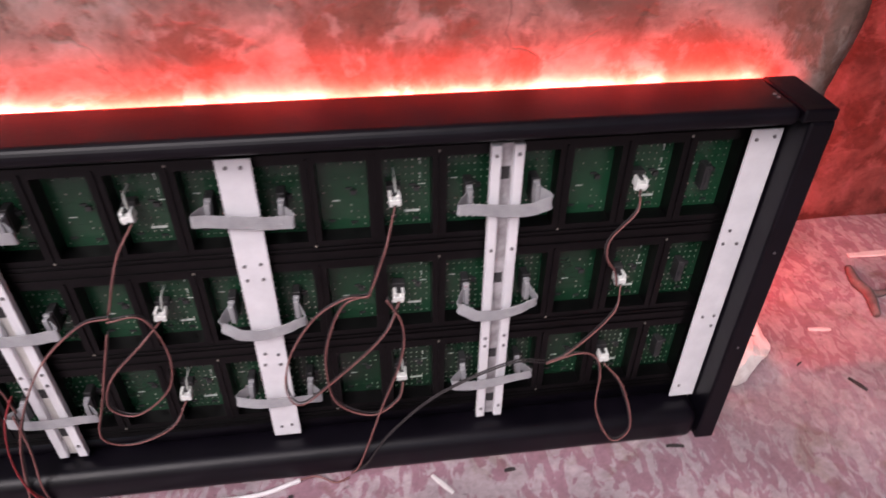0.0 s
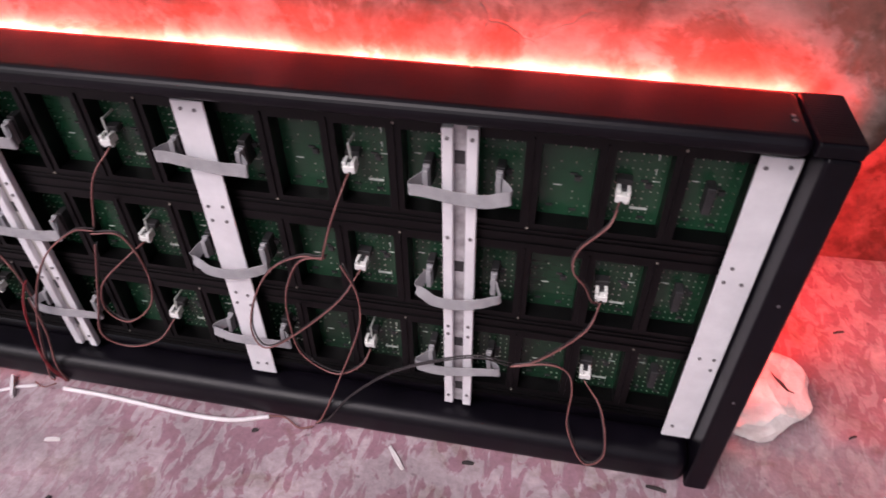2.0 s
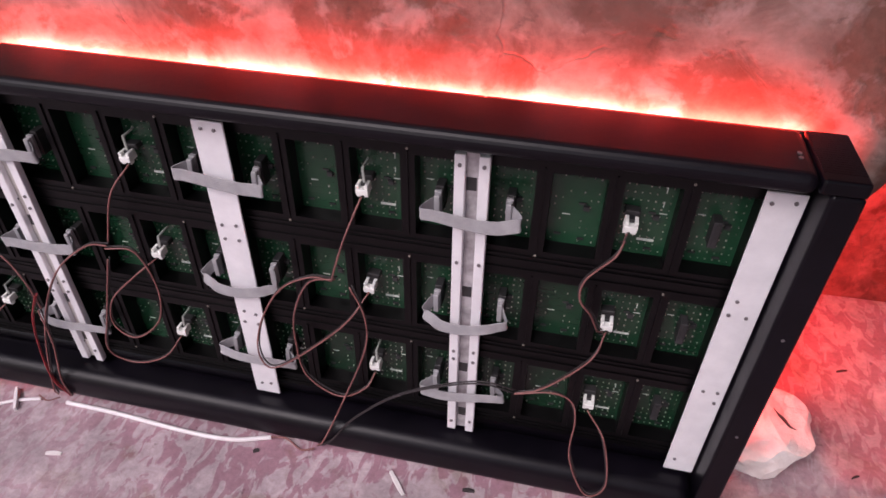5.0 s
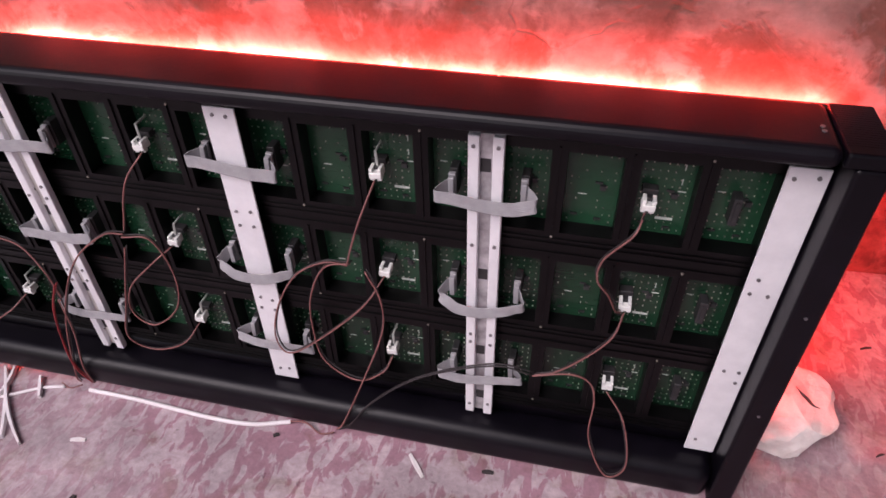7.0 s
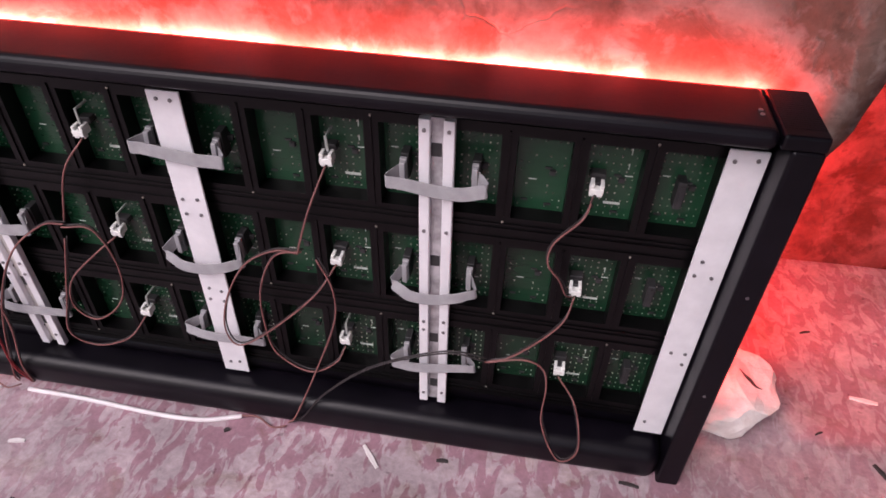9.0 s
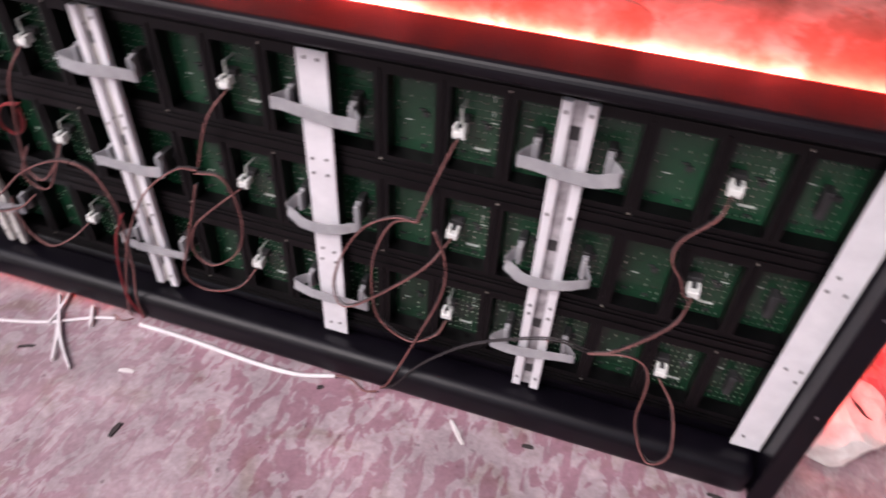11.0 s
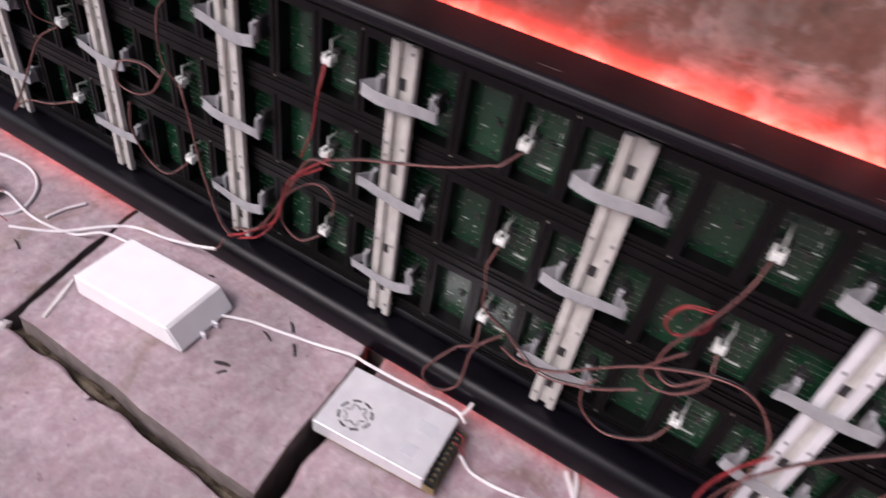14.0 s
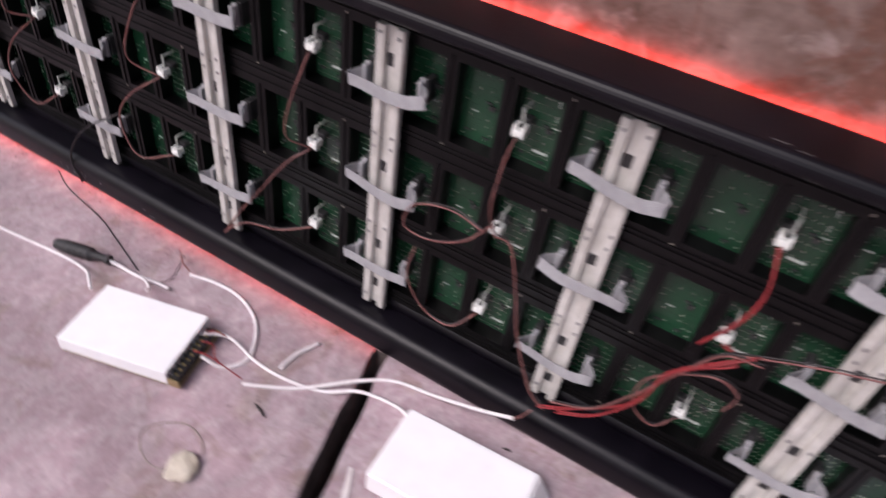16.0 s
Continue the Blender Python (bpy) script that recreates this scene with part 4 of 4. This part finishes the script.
floor_cable([(-1.010, 0.030), (-0.906, 0.024), (-0.767, 0.014), (-0.690, 0.016), (-0.640, 0.030), (-0.628, 0.034)], 0.0038,
            tail=[(-0.630, 0.034, 0.012), (-0.600, 0.034, 0.016), (-0.572, 0.022, 0.012), (-0.550, 0.028, 0.013)])
floor_cable([(-1.350, -0.043, 0.010), (-1.320, -0.046), (-1.256, -0.041), (-1.173, -0.017), (-1.105, 0.018), (-1.062, 0.030)], 0.0030,
            tail=[(-1.064, 0.030, 0.004), (-1.040, 0.022, 0.006), (-1.020, 0.030, 0.010)])
floor_cable([(-1.838, -0.062, 0.018), (-1.790, -0.040, 0.016), (-1.745, -0.028, SLAB_Z), (-1.660, -0.008, 0.016), (-1.600, 0.002, 0.026),
             (-1.560, 0.002, 0.0275), (-1.490, 0.006, 0.0275), (-1.430, 0.012, 0.0275), (-1.392, 0.014, 0.026), (-1.372, 0.010, 0.016)], 0.0030)
floor_cable([(-1.940, 0.024, 0.060), (-1.995, 0.020, 0.040), (-2.072, 0.016, 0.018), (-2.143, 0.004, 0.014), (-2.195, -0.025, 0.006), (-2.270, -0.080), (-2.320, -0.112), (-2.353, -0.129)], 0.0032,
            tail=[(-1.942, 0.024, 0.060), (-1.930, 0.026, 0.075), (-1.92, 0.030, 0.095)])
floor_cable([(-2.470, -0.105, 0.010), (-2.430, -0.079, 0.004), (-2.370, -0.082), (-2.308, -0.082), (-2.240, -0.066), (-2.177, -0.044, 0.012), (-2.110, -0.036, 0.016), (-2.078, -0.048, 0.020)], 0.0030)
floor_cable([(-2.605, -0.002), (-2.555, 0.010), (-2.500, 0.012), (-2.450, -0.004), (-2.411, -0.034), (-2.382, -0.086), (-2.404, -0.124), (-2.435, -0.136, 0.006)], 0.0034,
            tail=[(-2.604, -0.002, 0.001), (-2.63, 0.006, 0.004), (-2.65, 0.020, 0.012)])
floor_cable([(-3.06, -0.138), (-2.959, -0.124), (-2.83, -0.108), (-2.745, -0.116, 0.006), (-2.700, -0.138, 0.022), (-2.680, -0.150, 0.026)], 0.0030)
floor_cable([(-2.676, -0.060), (-2.645, -0.068, 0.000), (-2.618, -0.082, 0.010), (-2.604, -0.096, 0.024)], 0.0028)
floor_cable([(-2.325, -0.070), (-2.322, -0.030), (-2.306, 0.011)], 0.0034, "short offcut of white cable sheath on the floor", "cable_offcut")
floor_cable([(-3.00, 0.028, 0.03), (-2.967, 0.020, 0.004), (-2.860, 0.006), (-2.794, -0.015), (-2.690, -0.050)], 0.0014,
            "thin black wire hanging from the display to the floor", "black_wire", M_BLACKW)


WIRE_ON_SUPPLY = "thin dark red wire joining a power supply terminal to its cable"
for pts in ([(-2.452, -0.118, 0.016), (-2.430, -0.114, 0.020), (-2.418, -0.124, 0.010), (-2.408, -0.126, 0.004)],
            [(-2.447, -0.140, 0.016), (-2.420, -0.136, 0.022), (-2.385, -0.132, 0.012), (-2.354, -0.129, 0.002)],
            [(-2.458, -0.098, 0.016), (-2.448, -0.090, 0.018), (-2.436, -0.083, 0.010), (-2.428, -0.079, 0.004)],
            [(-1.372, -0.030, 0.014), (-1.358, -0.034, 0.016), (-1.348, -0.040, 0.012), (-1.340, -0.044, 0.004)],
            [(-1.374, -0.012, 0.014), (-1.360, -0.018, 0.018), (-1.350, -0.032, 0.012), (-1.342, -0.043, 0.004)]):
    floor_cable(pts, 0.0012, WIRE_ON_SUPPLY, "terminal_wire", M_RED)
floor_cable([(-1.386, 0.012, 0.022), (-1.378, 0.018, 0.036), (-1.374, 0.026, 0.050)], 0.0028, "white cable end standing up beside the power supply", "cable_end")
floor_cable([(-2.640, 0.020, 0.004), (-2.632, -0.010), (-2.625, -0.030), (-2.632, -0.052)], 0.0011, "short thin black wire lying beside the display", "black_wire", M_BLACKW)


# ---- small things on the floor ----
def sliver(x, y, length, width, rz, material, label, name, category, bend=0.0, thick=0.0022, z=None):
    """A thin bent scrap with tapered ends."""
    bm = bmesh.new()
    rings = []
    n = 7
    for k in range(n):
        u = k / (n - 1)
        px, py = (u - 0.5) * length, bend * math.sin(math.pi * u)
        w = width * 0.5 * (0.55 + 0.45 * math.sin(math.pi * min(max(u, 0.08), 0.92)))
        rings.append([bm.verts.new((px, py - w, 0)), bm.verts.new((px, py + w, 0)), bm.verts.new((px, py + w * 0.8, thick)), bm.verts.new((px, py - w * 0.8, thick))])
    for a, b in zip(rings, rings[1:]):
        for j in range(4):
            bm.faces.new((a[j], a[(j + 1) % 4], b[(j + 1) % 4], b[j]))
    bm.faces.new(rings[0]), bm.faces.new(rings[-1][::-1])
    recalc(bm)
    ob = part(name, bm, material)
    ob.matrix_basis = pose(x, y, (ground_z(x, y) if z is None else z) + 0.0003, 0, 0, rz)
    return tagged(ob, label, category)


for x, y, l, w, rz, bend in ((-0.404, 0.000, 0.046, 0.008, -50, 0.0), (-0.965, -0.066, 0.026, 0.008, 10, 0.001), (-1.381, -0.325, 0.040, 0.012, 15, 0.003),
                             (-1.392, -0.298, 0.016, 0.010, 30, 0.0), (0.392, 0.253, 0.044, 0.009, -8, 0.0),
                             (0.660, 0.470, 0.130, 0.020, 0, 0.0)):
    sliver(x, y, l, w, rz, M_PALE, "small pale plastic offcut lying on the floor", "plastic_offcut", "scrap", bend, 0.0028)
for x, y, l, w, rz, bend in ((-1.150, -0.020, 0.165, 0.007, -53, 0.004), (-1.115, -0.040, 0.150, 0.006, -43, -0.006), (-1.106, 0.020, 0.050, 0.007, -55, 0.0),
                             (-1.176, 0.020, 0.080, 0.006, -75, 0.004)):
    sliver(x, y, l, w, rz, M_WHITEW, "narrow strip of white sheath crossing a cable on the floor", "sheath_strip", "scrap", bend, 0.009)
sliver(-2.088, -0.204, 0.095, 0.009, -65, M_PALE, "pale flat sliver lying on the concrete slab", "plastic_offcut", "scrap", 0.0, 0.003, SLAB_Z)
for x, y, l, w, rz, z in ((-1.729, -0.004, 0.026, 0.005, -40, SLAB_Z), (-1.691, -0.042, 0.028, 0.005, -45, SLAB_Z), (-1.764, -0.137, 0.026, 0.007, 20, SLAB_Z), (-1.752, -0.150, 0.016, 0.004, 60, SLAB_Z),
                          (-1.749, -0.046, 0.024, 0.003, -20, SLAB_Z), (-2.296, -0.151, 0.030, 0.004, -20, None), (-1.240, -0.326, 0.050, 0.011, 122, None), (-0.906, -0.169, 0.026, 0.010, 88, None),
                          (-1.167, -0.074, 0.028, 0.005, 25, None), (-0.293, 0.012, 0.018, 0.007, 5, None), (-0.642, 0.006, 0.010, 0.007, 30, None), (0.380, 0.110, 0.036, 0.008, -62, None),
                          (-0.009, 0.022, 0.030, 0.006, -8, None), (0.300, 0.170, 0.014, 0.003, 30, None), (-1.93, 0.0, 0.012, 0.003, 10, SLAB_Z), (0.33, 0.40, 0.02, 0.004, 20, None)):
    sliver(x, y, l, w, rz, M_CHAR, "small black scrap of insulation lying on concrete", "insulation_scrap", "scrap", 0.001, 0.003, z)


def forked_scrap():
    bm = bmesh.new()
    tube(bm, [(0.560, 0.420, 0.016), (0.545, 0.370, 0.018), (0.548, 0.330, 0.018), (0.525, 0.270, 0.016)], 0.010, 7, 5, lambda u: 0.45 + 0.7 * math.sin(math.pi * (0.15 + 0.7 * u)))
    tube(bm, [(0.548, 0.330, 0.018), (0.580, 0.330, 0.018), (0.620, 0.350, 0.016)], 0.009, 7, 5, lambda u: 1 - 0.5 * u)
    tagged(part("tape_scrap", bm, M_TAPE, smooth=True), "crumpled dark forked strip of tape on the floor", "scrap")


forked_scrap()


def stone():
    bm = bmesh.new()
    bmesh.ops.create_icosphere(bm, subdivisions=4, radius=1.0)
    cuts = [Vector(v).normalized() for v in ((0.3, -0.5, 0.9), (0.9, -0.35, 0.25), (-0.2, -0.95, 0.1), (0.75, 0.6, 0.45), (-0.9, 0.1, 0.4), (-0.1, 0.9, 0.35), (0.55, -0.75, -0.3), (-0.5, -0.6, 0.6))]
    for v in bm.verts:
        p = v.co.copy()
        for k, c in enumerate(cuts):
            d = p.dot(c) - (0.74 + 0.05 * (k % 3))
            if d > 0:
                p -= c * d * 0.92
        p *= 1 + 0.08 * noise.noise(p * 2.5) + 0.045 * noise.noise(p * 7) + 0.035 * abs(noise.noise(p * 16))
        v.co = Vector((p.x * 0.090, p.y * 0.080, max(p.z * 0.070, -0.046)))
    crest = [(x, y, max(v.co.z for v in bm.verts if (v.co.xy - Vector((x, y))).length < 0.010) + 0.0005)
             for x, y in ((-0.008, -0.010), (-0.002, -0.018), (0.006, -0.024), (0.012, -0.034), (0.022, -0.038))]
    ob = part("stone", bm, M_STONE)
    ob.matrix_basis = pose(0.152, 0.200, 0.050, 0, 0, 20)
    tagged(ob, "whitewashed rough stone block beside the display's end", "stone")
    bm = bmesh.new()
    tube(bm, crest, 0.0020, 6, 4, lambda u: 0.3 + math.sin(math.pi * u) ** 2)
    part("dark_chip", bm, M_CHAR, ob, "dark dried chip stuck on the stone")


stone()


def pebble(x, y, z, sx, sy, sz, seed, material, label):
    bm = bmesh.new()
    bmesh.ops.create_icosphere(bm, subdivisions=3, radius=1.0)
    for v in bm.verts:
        f = 1 + 0.28 * noise.noise(v.co * 1.6 + Vector((seed, 0, 0)))
        v.co = Vector((v.co.x * sx * f, v.co.y * sy * f, max(v.co.z * sz * f, -sz * 0.7)))
    ob = part("rubble_chip", bm, material)
    ob.matrix_basis = pose(x, y, z + sz * 0.7, 0, 0, seed * 37)
    tagged(ob, label, "rubble")


pebble(-2.318, -0.290, -0.008, 0.027, 0.023, 0.006, 3.1, M_GLUE, "pale blob of dried glue stuck to the floor")
pebble(-2.130, -0.288, -0.022, 0.015, 0.009, 0.009, 7.4, M_PALE, "white chip of plaster wedged in the slab joint")
pebble(-1.552, -0.294, -0.012, 0.030, 0.013, 0.011, 5.2, M_PALE, "white chip of plaster wedged in the slab joint")
def joint_dirt():
    """Uneven packed dirt and moss filling the front joint of the slab."""
    bm = bmesh.new()
    n, rows = 90, []
    for i in range(n + 1):
        u = i / n
        x, yc = -2.128 + 0.572 * u, -0.2755 - 0.0115 * u
        h = -0.026 + 0.016 * noise.noise(Vector((x * 17, 2.0, 0.5))) + 0.006 * noise.noise(Vector((x * 60, 1.0, 0.5)))
        ring = [bm.verts.new((x, yc + d, h - 0.010 * abs(d / 0.016) + 0.006 * noise.noise(Vector((x * 80, d * 300, 4.0))))) for d in (-0.016, -0.008, 0.0, 0.008, 0.016)]
        ring += [bm.verts.new((x, yc + 0.016, -0.168)), bm.verts.new((x, yc - 0.016, -0.168))]
        rows.append(ring)
    for a, b in zip(rows, rows[1:]):
        for j in range(7):
            bm.faces.new((a[j], a[(j + 1) % 7], b[(j + 1) % 7], b[j]))
    bm.faces.new(rows[0][::-1]), bm.faces.new(rows[-1])
    recalc(bm)
    tagged(part("joint_dirt", bm, M_MOSS), "dark brown packed dirt and moss in the slab joint", "dirt", kind="stuff")


joint_dirt()


def glue_stain(x, y, r):
    """A dried ring left by a spill, slightly proud of the concrete."""
    bm = bmesh.new()
    pts = [(x + r * (1 + 0.15 * math.sin(2.3 * a)) * math.cos(a), y + 0.85 * r * math.sin(a), ground_z(x, y) + 0.0004) for a in (2 * math.pi * k / 14 for k in range(15))]
    tube(bm, pts, 0.0012, 6, 4)
    tagged(part("glue_ring", bm, M_STAIN, smooth=True), "dried brownish glue ring on the concrete floor", "stain")


glue_stain(-2.362, -0.272, 0.046)


def lead_connector():
    con = tagged(new("lead_connector"), "black moulded connector on a short white lead lying on the floor", "connector")
    bm = bmesh.new()
    tube(bm, [(-0.060, 0, 0), (-0.045, 0, 0), (-0.02, 0, 0), (0.0, 0, 0), (0.022, 0, 0), (0.050, 0, 0), (0.056, 0, 0)], 0.0135, 12, 4,
         lambda u: 0.72 + 0.28 * math.sin(math.pi * min(u * 1.25, 1.0)) - (0.28 if 0.66 < u < 0.80 else 0))
    part("handle", bm, M_DARK, con, "black ribbed sleeve", smooth=True)
    for k in range(5):
        bm = bmesh.new()
        x = -0.040 + 0.013 * k
        rod(bm, (x, 0, 0), (x + 0.0035, 0, 0), 0.0142 - 0.0006 * abs(k - 2), 12)
        part("rib", bm, M_DARK, con, smooth=True)
    bm = bmesh.new()
    tube(bm, [(0.054, 0, -0.002), (0.075, -0.001, -0.006), (0.115, -0.008, -0.009), (0.150, -0.010, -0.0095), (0.188, -0.014, -0.0095)], 0.0036, 9, 6)
    part("lead", bm, M_WHITEW, con, "white sheathed lead", smooth=True)
    con.matrix_basis = pose(-2.790, -0.084, 0.004, 0, 0, 14)


lead_connector()
